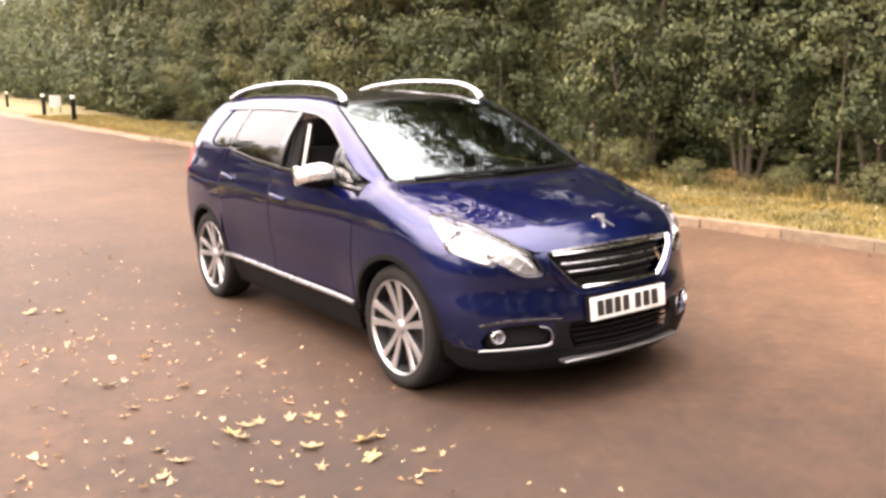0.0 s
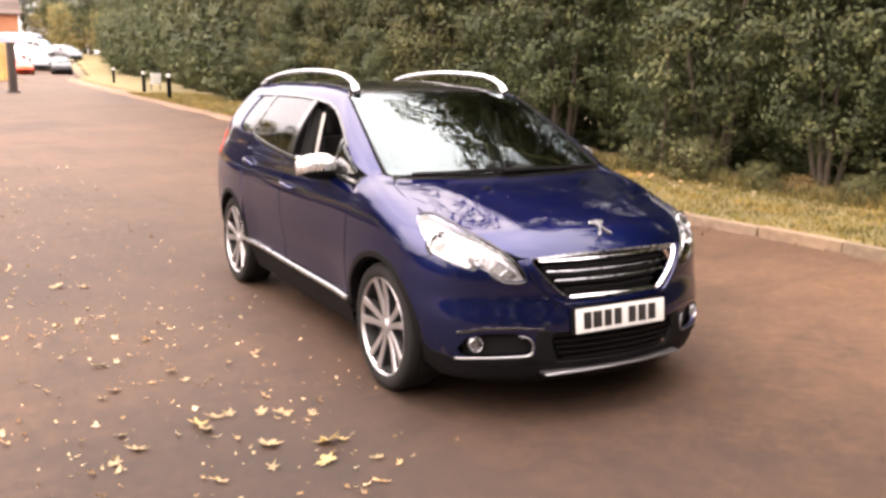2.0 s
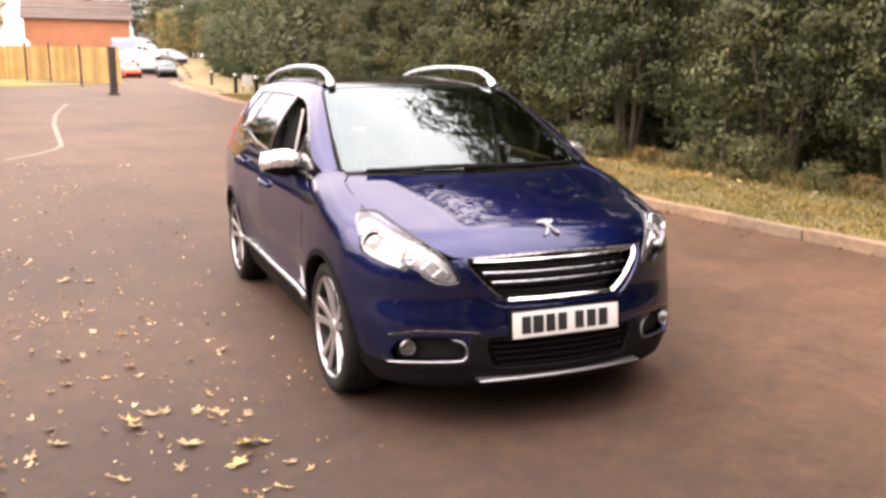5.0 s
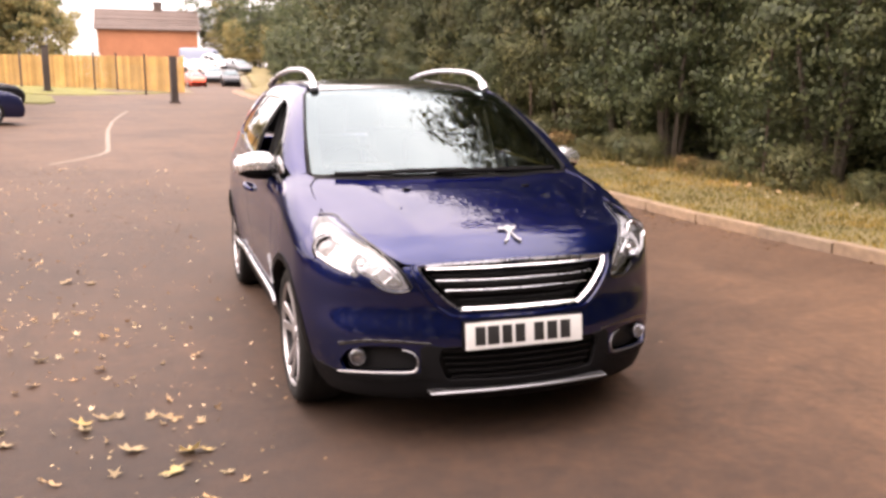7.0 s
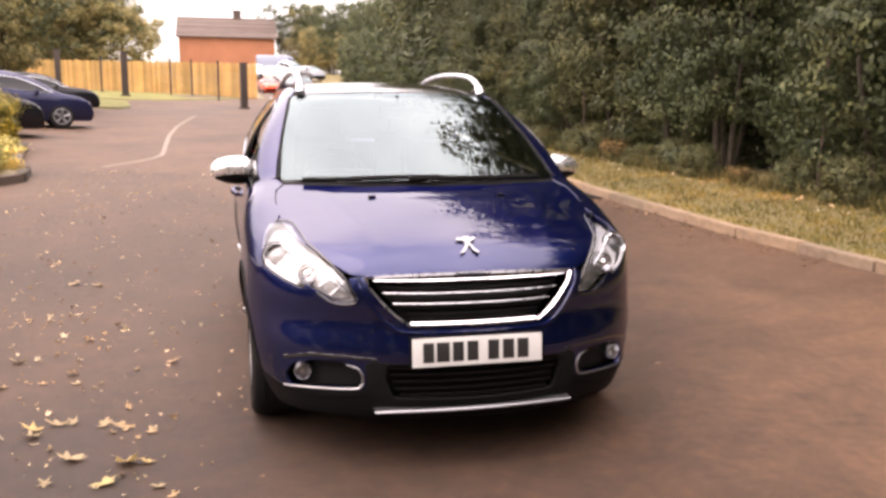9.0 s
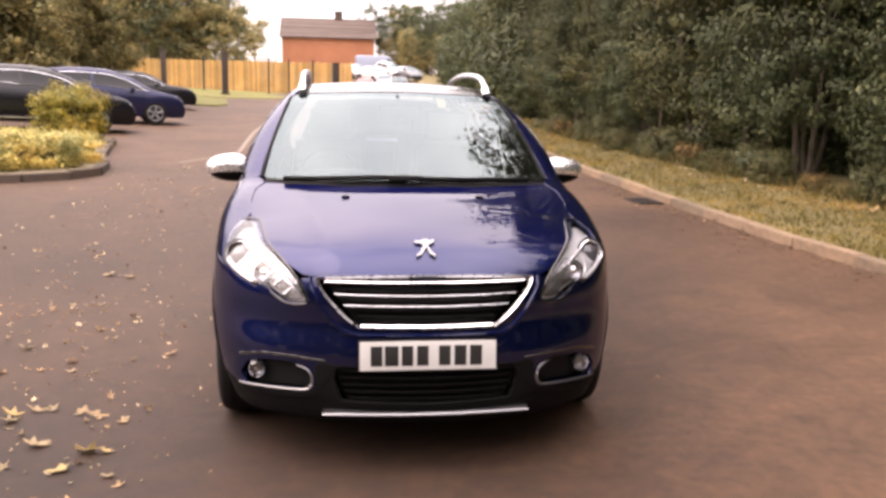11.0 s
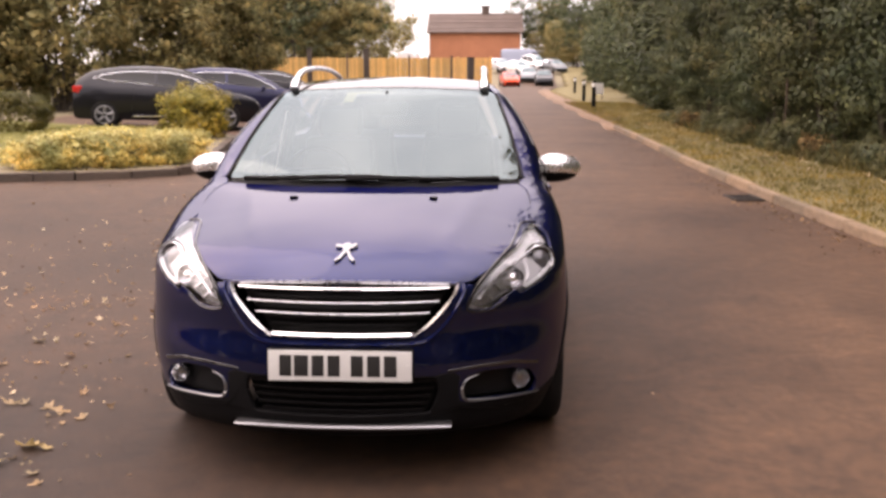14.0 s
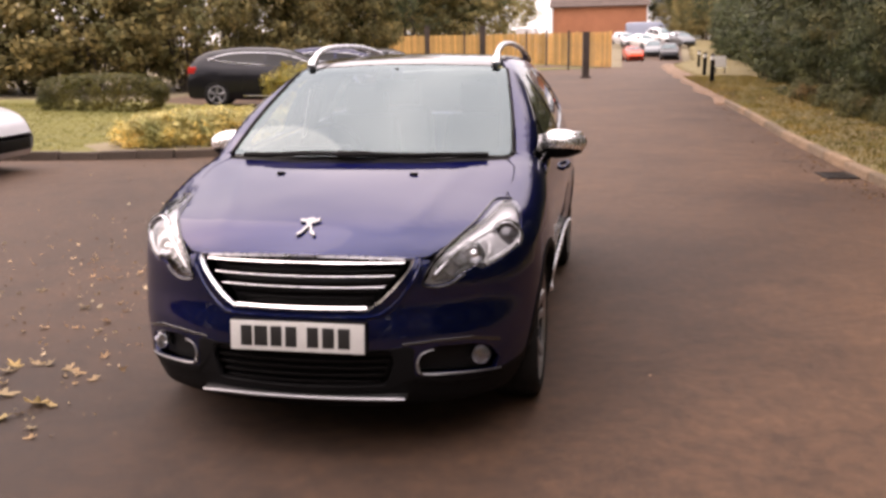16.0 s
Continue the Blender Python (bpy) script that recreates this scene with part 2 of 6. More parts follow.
BARK = surface("bark", (0.062, 0.049, 0.036), 0.9, vary=0.4, scale=14, bump=0.02, bump_scale=30)
WOOD = surface("fence_wood", (0.50, 0.29, 0.105), 0.8, vary=0.3, scale=9, bump=0.004, per="object")
WOOD_DARK = surface("dark_timber", (0.055, 0.040, 0.034), 0.85, vary=0.3, scale=9, bump=0.006)
STEEL_RUST = surface("rusty_steel", (0.085, 0.058, 0.044), 0.75, metal=0.3, vary=0.4, scale=20, bump=0.002)
STEEL_GREY = surface("galvanised_steel", (0.45, 0.46, 0.47), 0.5, metal=0.7, vary=0.15, scale=9)
BRICK = surface("red_brick", (0.44, 0.17, 0.09), 0.85, vary=0.2, scale=5, bump=0.006, per="object")
ROOF_TILE = surface("brown_roof_tile", (0.075, 0.05, 0.04), 0.85, vary=0.25, scale=5, bump=0.01)
WHITE_PAINT = surface("white_paint", (0.78, 0.78, 0.76), 0.5, vary=0.05, scale=8)
LINE_PAINT = surface("worn_road_paint", (0.17, 0.135, 0.105), 0.8, vary=0.3, scale=30, bump=0.002)
BLACK_PLASTIC = surface("black_plastic", (0.0045, 0.0043, 0.0047), 0.55, vary=0.2, scale=40, bump=0.0004, bump_scale=600, spec=0.08)
SIGN_WHITE = surface("sign_white", (0.7, 0.7, 0.68), 0.5, vary=0.06, scale=20)
WINDOW_DARK = glass("far_window", (0.10, 0.11, 0.12), 1.6)

# ---------------------------------------------------------------- helpers for shapes


def mesh_object(name, verts, faces, mat, parent=None, label="", smooth=False):
    me = bpy.data.meshes.new(name)
    me.from_pydata([tuple(v) for v in verts], [], [tuple(f) for f in faces])
    if smooth:
        me.polygons.foreach_set("use_smooth", [True] * len(me.polygons))
    me.materials.append(mat)
    ob = new(name, me)
    if parent:
        ob.parent = parent
    return tagged(ob, label) if label else ob


def part(name, bm, mat, parent=None, label="", smooth=True):
    """Links a bmesh as one mesh object under a thing or a part."""
    me = bpy.data.meshes.new(name)
    bm.normal_update()
    bm.to_mesh(me)
    bm.free()
    if smooth:
        me.polygons.foreach_set("use_smooth", [True] * len(me.polygons))
        me.set_sharp_from_angle(angle=radians(38))
    me.materials.append(mat)
    ob = new(name, me)
    if parent:
        ob.parent = parent
    return tagged(ob, label) if label else ob


def empty(name, m=None, **tags):
    ob = new(name)
    ob.empty_display_size = 0.1
    if m is not None:
        ob.matrix_world = m
    return tagged(ob, **tags)


def box(bm, size, at=(0, 0, 0), bevel=0.0, rot=None, taper=1.0, segments=2):
    """A bevelled box added to bm. taper: the top's size against the bottom's."""
    b = bmesh.new()
    bmesh.ops.create_cube(b, size=1.0)
    for v in b.verts:
        k = taper if v.co.z > 0 else 1.0
        v.co = Vector((v.co.x * size[0] * k, v.co.y * size[1] * k, v.co.z * size[2]))
    if bevel:
        bmesh.ops.bevel(b, geom=b.edges[:], offset=bevel, segments=segments, profile=0.7, affect="EDGES")
    m = Matrix.Translation(at) @ (rot.to_4x4() if rot is not None else Matrix())
    return merge(bm, b, m)


def merge(bm, other, m=Matrix()):
    table = {v: bm.verts.new(m @ v.co) for v in other.verts}
    for f in other.faces:
        try:
            bm.faces.new([table[v] for v in f.verts])
        except ValueError:
            pass
    other.free()
    return bm


def tube(bm, pts, r, sides=8, flat=1.0, caps=True):
    """A tube through points; r a number or one for each point; flat squeezes it along its own up."""
    pts = [Vector(p) for p in pts]
    rs = r if isinstance(r, (list, tuple)) else [r] * len(pts)
    rings = []
    for i, p in enumerate(pts):
        d = (pts[min(i + 1, len(pts) - 1)] - pts[max(i - 1, 0)]).normalized()
        up = Vector((0, 0, 1)) if abs(d.z) < 0.95 else Vector((1, 0, 0))
        side = d.cross(up).normalized()
        up = side.cross(d)
        rings.append([bm.verts.new(p + (side * math.cos(a) + up * math.sin(a) * flat) * rs[i]) for a in (2 * math.pi * k / sides for k in range(sides))])
    for a, b in zip(rings, rings[1:]):
        for k in range(sides):
            bm.faces.new((a[k], a[(k + 1) % sides], b[(k + 1) % sides], b[k]))
    if caps:
        bm.faces.new(rings[0])
        bm.faces.new(rings[-1][::-1])
    return bm


def lathe(bm, profile, n=48, m=Matrix()):
    """Profile of (radius, along x) turned about the x axis."""
    rings = [[bm.verts.new(m @ Vector((x, r * math.cos(2 * math.pi * k / n), r * math.sin(2 * math.pi * k / n)))) for k in range(n)] for r, x in profile]
    for a, b in zip(rings, rings[1:]):
        for k in range(n):
            bm.faces.new((a[k], b[k], b[(k + 1) % n], a[(k + 1) % n]))
    return bm


# ---------------------------------------------------------------- ground
def height(x, y):
    """The drive climbs gently behind the car; the planted side lies a little higher."""
    x, y = np.asarray(x, float), np.asarray(y, float)
    z = np.interp(y, (-500, 4, 9, 15, 30, 40, 57, 84, 92, 104, 118, 3000), (0, 0, .08, .17, .32, .40, .54, .88, 1.55, 2.75, 3.3, 3.3))
    s, r = np.clip((y - 8) / 7, 0, 1), np.clip((y - 41) / 14, 0, 1)
    bank = 0.35 * np.clip((2 - x) / 5, 0, 1) * r * r * (3 - 2 * r)
    return z + 0.038 * np.clip(-x - 4.5, 0, 7) * s * s * (3 - 2 * s) + bank


def sheet(name, xs, ys, mat, lift=0.0, edge=None, rough=0.0, depth=0.0):
    """A sheet over the ground on a grid; edge(x, y) moves its points; depth turns its rim down."""
    xs, ys = np.asarray(xs, float), np.asarray(ys, float)
    gx, gy = np.meshgrid(xs, ys)
    if edge:
        gx, gy = edge(gx, gy)
    gz = height(gx, gy) + lift
    if rough:
        gz = gz + rough * np.array([noise.noise((a * 1.7, b * 1.7, 3)) for a, b in zip(gx.ravel(), gy.ravel())]).reshape(gx.shape)
    nx, ny = len(xs), len(ys)
    verts = np.stack([gx, gy, gz], -1).reshape(-1, 3).tolist()
    faces = [(j * nx + i, j * nx + i + 1, (j + 1) * nx + i + 1, (j + 1) * nx + i) for j in range(ny - 1) for i in range(nx - 1)]
    if depth:
        rim = [i for i in range(nx)] + [j * nx + nx - 1 for j in range(1, ny)] + [(ny - 1) * nx + i for i in range(nx - 2, -1, -1)] + [j * nx for j in range(ny - 2, 0, -1)]
        base = len(verts)
        verts += [(verts[r][0], verts[r][1], verts[r][2] - depth) for r in rim]
        n = len(rim)
        faces += [(rim[k], base + k, base + (k + 1) % n, rim[(k + 1) % n]) for k in range(n)]
    return mesh_object(name, verts, faces, mat, smooth=True)


far = [-3000, -800, -250, -90, -40]
tagged(sheet("ground", far + list(range(-30, 31, 3)) + [40, 90, 250, 800, 3000], far + list(range(-30, 100, 2)) + [120, 250, 800, 3000], EARTH, -0.13), "earth and rough grass round the drive", "ground", kind="structure")


def kerb_x(y):
    """The kerb's line on the planted side of the hedge."""
    return np.interp(y, (-30, 0, 1.2, 2.5, 4, 6, 8, 11, 16, 20, 25, 31, 40, 50, 65, 80, 130), (4.5, 4.37, 4.35, 4.27, 4.13, 4.01, 3.93, 3.87, 3.93, 3.97, 4.03, 4.1, 4.25, 4.45, 4.9, 7.6, 10.5))


ROAD_Y = list(np.arange(-30, 12, 0.5)) + list(np.arange(12, 128, 1.0))


def road_edge(gx, gy):
    k = (gx + 34) / 38.0
    right = kerb_x(gy)
    left = np.interp(gy, (-30, 14, 17.5, 57.2, 57.4, 128), (-34, -34, -11.2, -11.6, 1.9, 2.6))
    return left + (right - left) * k, gy


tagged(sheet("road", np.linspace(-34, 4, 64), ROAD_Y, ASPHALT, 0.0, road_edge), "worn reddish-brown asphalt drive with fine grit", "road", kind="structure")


def verge_edge(gx, gy):
    worn = np.clip((gy - 19.0) / 4, 0, 1) * (0.85 + 0.25 * np.sin(gy * 1.3) * (gx < 0.01))
    return kerb_x(gy) + 0.13 + worn + gx * (3.6 + 0.05 * np.maximum(gy, 0)), gy


tagged(sheet("verge", np.linspace(0, 1, 16), list(np.arange(-14, 24, 0.4)) + list(np.arange(24, 128, 1.0)), TURF, 0.085, verge_edge, rough=0.03, depth=0.12), "grass verge of dry yellowish turf under the hedge", "verge", kind="structure")

BARE = surface("bare_dusty_earth", (0.17, 0.105, 0.066), 0.95, vary=0.4, scale=10, bump=0.01, bump_scale=60)
tagged(sheet("worn_edge", np.linspace(0, 1, 5), list(np.arange(19.2, 70, 0.8)), BARE, 0.02, lambda gx, gy: (kerb_x(gy) - 0.12 + 0.10 * np.sin(gy * 0.9) * (gx < 0.01) + gx * 2.0, gy), rough=0.02, depth=0.1), "worn edge of bare dusty earth and leaf litter past the kerb", "earth", kind="structure")

# Worn painted line on the asphalt.
LINE = [(-2.95, 11.5), (-2.61, 12.12), (-2.27, 12.95), (-2.15, 13.6), (-2.17, 14.5), (-2.25, 16.5), (-2.36, 19.6), (-2.38, 23.6), (-2.28, 27), (-2.08, 31)]


def ribbon(name, pts, width, mat, lift):
    verts, faces = [], []
    fine = []
    for (ax, ay), (bx, by) in zip(pts, pts[1:]):
        fine += [(ax + (bx - ax) * k / 6, ay + (by - ay) * k / 6) for k in range(6)]
    fine.append(pts[-1])
    for i, (x, y) in enumerate(fine):
        ax, ay = fine[max(i - 1, 0)]
        bx, by = fine[min(i + 1, len(fine) - 1)]
        d = math.hypot(bx - ax, by - ay)
        nx, ny = (by - ay) / d * width / 2, -(bx - ax) / d * width / 2
        w = 1 + 0.25 * noise.noise((x * 3, y * 3, 0))
        for s in (-1, 1):
            px, py = x + s * nx * w, y + s * ny * w
            verts.append((px, py, float(height(px, py)) + lift))
    faces = [(2 * i, 2 * i + 1, 2 * i + 3, 2 * i + 2) for i in range(len(fine) - 1)]
    return mesh_object(name, verts, faces, mat)


tagged(ribbon("road_line", LINE, 0.09, LINE_PAINT, 0.005), "worn pale painted line on the asphalt", "road marking", kind="structure")


# ---------------------------------------------------------------- foliage
def leaf_mesh(name, centres, normals, sizes, mat, seed=1, slim=0.6):
    """Many folded leaves as one mesh: a pointed oval of two halves each."""
    rng = np.random.default_rng(seed)
    n = len(centres)
    normals = normals / (np.linalg.norm(normals, axis=1, keepdims=True) + 1e-9)
    r = rng.normal(size=(n, 3))
    along = np.cross(normals, r)
    along /= np.linalg.norm(along, axis=1, keepdims=True) + 1e-9
    side = np.cross(normals, along)
    s = sizes[:, None]
    fold = normals * s * 0.12
    p = np.stack([centres - along * s * 0.5, centres + side * s * slim * 0.5 + fold, centres + along * s * 0.5, centres - side * s * slim * 0.5 + fold], 1)
    verts = p.reshape(-1, 3)
    k = np.arange(n)[:, None] * 4
    faces = np.concatenate([k + [0, 1, 2], k + [0, 2, 3]], 1).reshape(-1, 3)
    me = bpy.data.meshes.new(name)
    me.vertices.add(len(verts))
    me.vertices.foreach_set("co", verts.ravel())
    me.loops.add(faces.size)
    me.loops.foreach_set("vertex_index", faces.ravel())
    me.polygons.add(len(faces))
    me.polygons.foreach_set("loop_start", np.arange(len(faces)) * 3)
    me.update(calc_edges=True)
    me.materials.append(mat)
    return me


def clumps(rng, n_clumps, per, place, spread):
    """Leaf places and outward directions in clumps whose centres place() gives."""
    c, out = place(n_clumps)
    pts = np.repeat(c, per, 0)
    d = rng.normal(size=pts.shape)
    d /= np.linalg.norm(d, axis=1, keepdims=True)
    rad = spread * rng.random(len(pts))[:, None] ** 0.5
    pts = pts + d * rad * (0.7 + 0.6 * np.repeat(rng.random((n_clumps, 1)), per, 0)) * np.array([1, 1, 0.75])
    return pts, d + 0.8 * np.repeat(out, per, 0) + np.array([0, 0, 0.5])


def shrub(name, seed, size, n_clumps, per, leaf, mat, spread=0.3, bottom=0.0, label="", category="shrub", stems=5, shell=0.62, square=0.75, uneven=0.16):
    """A bush: stems, and a crown of leaf clumps round an uneven body of size (x, y, z)."""
    rng = np.random.default_rng(seed)
    root = empty(name, label=label, category=category)
    sx, sy, sz = (v / 2 for v in size)

    def place(n):
        d = rng.normal(size=(n, 3))
        d /= np.linalg.norm(d, axis=1, keepdims=True)
        d = d / (np.abs(d) ** 3.6).sum(1, keepdims=True) ** (1 / 3.6) if square < 0.5 else np.sign(d) * np.abs(d) ** square
        rad = shell + (1 - shell) * rng.random((n, 1))
        lump = 1 + uneven * np.array([noise.noise(Vector(v * 2.2) + Vector((seed, 0, 0))) for v in d])[:, None]
        c = d * rad * lump * np.array([sx, sy, sz]) + np.array([0, 0, sz + bottom])
        c[:, 2] = np.maximum(c[:, 2], 0.06)
        return c, d
    pts, nor = clumps(rng, n_clumps, per, place, spread)
    pts[:, 2] = np.maximum(pts[:, 2], 0.02)
    crown = new("crown", leaf_mesh("crown", pts, nor, leaf * (0.6 + 0.8 * rng.random(len(pts))), mat, seed))
    crown.parent = root
    bm = bmesh.new()
    for k in range(stems):
        a = 2 * math.pi * k / max(stems, 1) + rng.random()
        e = Vector((math.cos(a) * sx * 0.5, math.sin(a) * sy * 0.5, bottom + sz * (1.0 + 0.5 * rng.random())))
        m = e * 0.5 + Vector((0.1 * rng.normal(), 0.1 * rng.normal(), 0))
        b = Vector((0.12 * math.cos(a), 0.12 * math.sin(a), -0.1))
        tube(bm, [b, m, e], [0.03 * size[2] / 3 + 0.008, 0.02 * size[2] / 3 + 0.006, 0.008], 6)
    part("stem", bm, BARK, root)
    return root


def tree(name, seed, tall, spread, n_clumps, per, leaf, mat, base=2.2, label="", trunk=0.2):
    """A tree: tapered trunk, limbs, and a crown of clumps hung on the limbs' ends."""
    rng = np.random.default_rng(seed)
    root = empty(name, label=label, category="tree")
    bm = bmesh.new()
    lean = Vector((rng.normal() * 0.25, rng.normal() * 0.25, 0))
    spine = [lean * (k / 6) ** 2 + Vector((0.06 * rng.normal(), 0.06 * rng.normal(), tall * 0.85 * k / 6 - 0.15 * (k == 0))) for k in range(7)]
    tube(bm, spine, [trunk * (1.25 if k == 0 else 1) * (1 - 0.14 * k) for k in range(7)], 9)
    ends = []
    for k in range(16):
        h = 0.28 + 0.62 * k / 16
        i = min(int(h * 6 / 0.85), 5)
        b = spine[i].lerp(spine[i + 1], 0.5)
        a = k * 2.4 + rng.random()
        reach = spread * (0.55 + 0.5 * rng.random()) * (1 - 0.35 * h)
        e = b + Vector((math.cos(a) * reach, math.sin(a) * reach, reach * 0.45 + 0.3))
        m = b.lerp(e, 0.5) + Vector((0, 0, 0.2))
        tube(bm, [b, m, e], [trunk * 0.38, trunk * 0.22, 0.02], 6, caps=False)
        ends += [m, e]
    part("trunk", bm, BARK, root)
    ends = np.array([list(e) for e in ends])

    def place(n):
        d = rng.normal(size=(n, 3))
        d /= np.linalg.norm(d, axis=1, keepdims=True)
        c = ends[rng.integers(0, len(ends), n)] + d * rng.random((n, 1)) ** 0.5 * spread * 0.42 * np.array([1, 1, 0.8])
        c[:, 2] = np.maximum(c[:, 2], base + rng.random(n) * 0.8)
        return c, d
    pts, nor = clumps(rng, n_clumps, per, place, spread * 0.17)
    crown = new("crown", leaf_mesh("crown", pts, nor, leaf * (0.6 + 0.8 * rng.random(len(pts))), mat, seed))
    crown.parent = root
    return root


def put(ob, x, y, turn=0.0, scale=1.0, sink=0.0, tall=None):
    """A copy of a plant on the ground."""
    m = pose(x, y, float(height(x, y)) - sink, 0, 0, turn)
    c = copy_thing(ob, m)
    c.scale = (scale, scale, tall or scale)
    return c


R = random.Random(5)
hedge_kinds = [shrub("hedge_shrub", 11 + k, (2.6, 2.9, 4.4), 270, 90, 0.072, (LEAF_HEDGE, LEAF_OLIVE, LEAF_HEDGE)[k], 0.33, 0.42, "dense green hedge shrub with tangled leaves beside the verge", uneven=0.55, stems=5) for k in range(3)]
tree_kinds = [tree("hedge_tree", 31 + k, 12 + k, 3.9, 420, 36, 0.22, (LEAF_HEDGE, LEAF_OLIVE, LEAF_OLIVE)[k], 3.0, "tall leafy tree standing in the hedge row") for k in range(3)]
back_kinds = [tree("woodland_tree", 51 + k, 10 + 2 * k, 4.4, 190, 32, 0.28, (LEAF_FAR, LEAF_HEDGE)[k], 1.2, "broad olive-green tree at the edge of the drive") for k in range(2)]


def hedge_x(y):
    return float(np.interp(y, (-10, 2, 6, 10, 14, 20, 30, 40, 50, 60), (8.2, 8.0, 7.8, 7.3, 7.1, 7.1, 8.0, 9.1, 10.2, 11.2)))


thicket = shrub("thicket_shrub", 17, (3.4, 3.2, 6.2), 170, 26, 0.24, LEAF_HEDGE, 0.5, 0.0, "dark tangled thicket shrub behind the hedge row", uneven=0.2)
y = -9.0
k = 0
while y < 48:
    front = hedge_kinds[(0, 2, 2)[k % 3] if y < 4 else k % 3] if y < 28 else thicket
    put(front, hedge_x(y) + R.uniform(-0.2, 0.35) + (1.3 if 6.7 < y < 8.6 or -2.6 < y < .2 else 0), y, R.uniform(0, 360), R.uniform(0.85, 1.1), 0.05, R.uniform(0.8, 1.15) * (1 if y < 28 else 0.8))
    if y < 26 and k % 2:
        put(hedge_kinds[(k + 1) % 3], hedge_x(y) + 1.7 + R.uniform(-0.3, 0.3), y + 0.8, R.uniform(0, 360), 1.3, 0.35, 1.4)
    else:
        put(thicket, hedge_x(y) + 2.0, y + 0.8, R.uniform(0, 360), 0.9, 0.1, R.uniform(0.9, 1.05))
    put(thicket, hedge_x(y) + 3.4 + R.uniform(-0.3, 0.4), y + 0.3, R.uniform(0, 360), 1.0, 0.1, R.uniform(0.9, 1.2))
    put(thicket, hedge_x(y) + 0.9 + R.uniform(-0.2, 0.3), y + 0.9, R.uniform(0, 360), 0.55, 0.1, 0.26)
    if k % 2 == 0:
        put(tree_kinds[k // 2 % 3 if y > 4 else 0], hedge_x(y) + R.uniform(0.6, 1.8) + (1.6 if y < 4 else 0), y + R.uniform(-0.5, 0.5), R.uniform(0, 360), R.uniform(0.95, 1.2), 0.0, R.uniform(0.95, 1.15))
    y += R.uniform(1.5, 2.0)
    k += 1
wood_shrub = shrub("wood_shrub", 61, (4.6, 4.2, 6.0), 290, 32, 0.20, LEAF_FAR, 0.5, 0.1, "large dark green shrub at the edge of the wood")
for x, y in ((-33, 22), (-29.5, 23.5), (-26, 24.5), (-23, 24), (-20, 25.5), (-17, 25), (-14.2, 26.5), (-11.8, 30), (-13, 34), (-10.5, 36.5), (-12, 41), (-24, 29), (-18, 30), (-29, 29),
             (10.6, 53), (11.2, 58), (11.4, 63), (11.6, 69), (11.8, 76), (12.4, 84), (13, 92), (13.6, 100), (14.5, 108), (8.5, 124), (11.5, 123), (10.5, 117), (12.5, 114), (12.5, 55), (14, 66), (14, 80), (16, 116), (-9, 66), (-12.5, 69), (-15.5, 72), (-19, 74)):
    put(wood_shrub if x < 5 or y > 105 else thicket, x, y, R.uniform(0, 360), R.uniform(0.85, 1.2), 0.1, R.uniform(0.8, 1.15))
# Those at y below -8 are unseen, added to cut light on the nose.
for x, y in ((-30, 27), (-12, -15), (7, 128), (10.5, 127), (-8, -16), (-3, -15), (1, -16), (6, -16), (12, -14), (15, -9), (-25, 28), (-20, 28.5), (-16, 31), (-12.5, 33), (-12, 37), (-10.5, 39.5), (-21, 34), (-28, 34), (-14, 44), (-16.5, 27.5), (-22.5, 26)):
    put(back_kinds[k % 2], x, y, R.uniform(0, 360), R.uniform(0.8, 1.1))
    k += 1
for x, y in ((-11, 92), (-15, 84), (-20, 80), (15, 118), (14, 92), (12.5, 70), (12, 60), (15, 80), (-26, 70), (17, 128), (13.3, 86), (11.8, 66), (-15, 66), (-13.5, 62), (-11.6, 64.5), (-10.0, 67), (10.8, 124), (13, 118), (12.6, 110), (15.5, 104), (-10.5, 119), (-15, 114), (-21, 100), (-32, 60), (-22, 64)):
    put(back_kinds[k % 2 if x < 5 else 1], x, y, R.uniform(0, 360), R.uniform(0.6, 0.9))
    k += 1
# An unseen belt of shrubs, added on the open side to darken the car's reflections.
for k_ in range(24):
    a = radians(150 + 7.2 * k_)
    x, y = -4 + (18 + 3.2 * (k_ % 2)) * math.cos(a), 1 + (16 + 3.0 * (k_ % 2)) * math.sin(a)
    put(wood_shrub, x, y, R.uniform(0, 360), R.uniform(0.9, 1.2), 0.1, R.uniform(0.85, 1.15) * (0.4 if k_ < 10 else 1))
hedge_kinds += [wood_shrub, thicket]
for old in hedge_kinds + tree_kinds + back_kinds:
    for o in (*old.children_recursive, old):
        bpy.data.objects.remove(o)

# ---------------------------------------------------------------- the parked car
PAINT = surface("metallic_blue_paint", (0.0034, 0.0076, 0.048), 0.34, metal=0.85, vary=0.06, scale=300, coat=1.0, coat_rough=0.014, coat_ior=1.47, spec=0.04, edge=(0.012, 0.085, 0.50))
CHROME = surface("chrome", (0.82, 0.82, 0.83), 0.08, metal=1.0, vary=0.03, scale=20)
SATIN = surface("satin_aluminium", (0.68, 0.68, 0.70), 0.28, metal=1.0, vary=0.05, scale=30)
DULL = surface("dull_satin_trim", (0.25, 0.25, 0.26), 0.32, metal=0.9, vary=0.08, scale=40)
RIM_FACE = surface("machined_alloy", (0.44, 0.43, 0.44), 0.36, metal=0.9, vary=0.08, scale=60)
RIM_DARK = surface("dark_wheel_paint", (0.010, 0.010, 0.011), 0.6, metal=0.2, vary=0.1, scale=40)
RUBBER = surface("tyre_rubber", (0.0095, 0.009, 0.0088), 0.85, spec=0.2, vary=0.25, scale=30, bump=0.001, bump_scale=150)
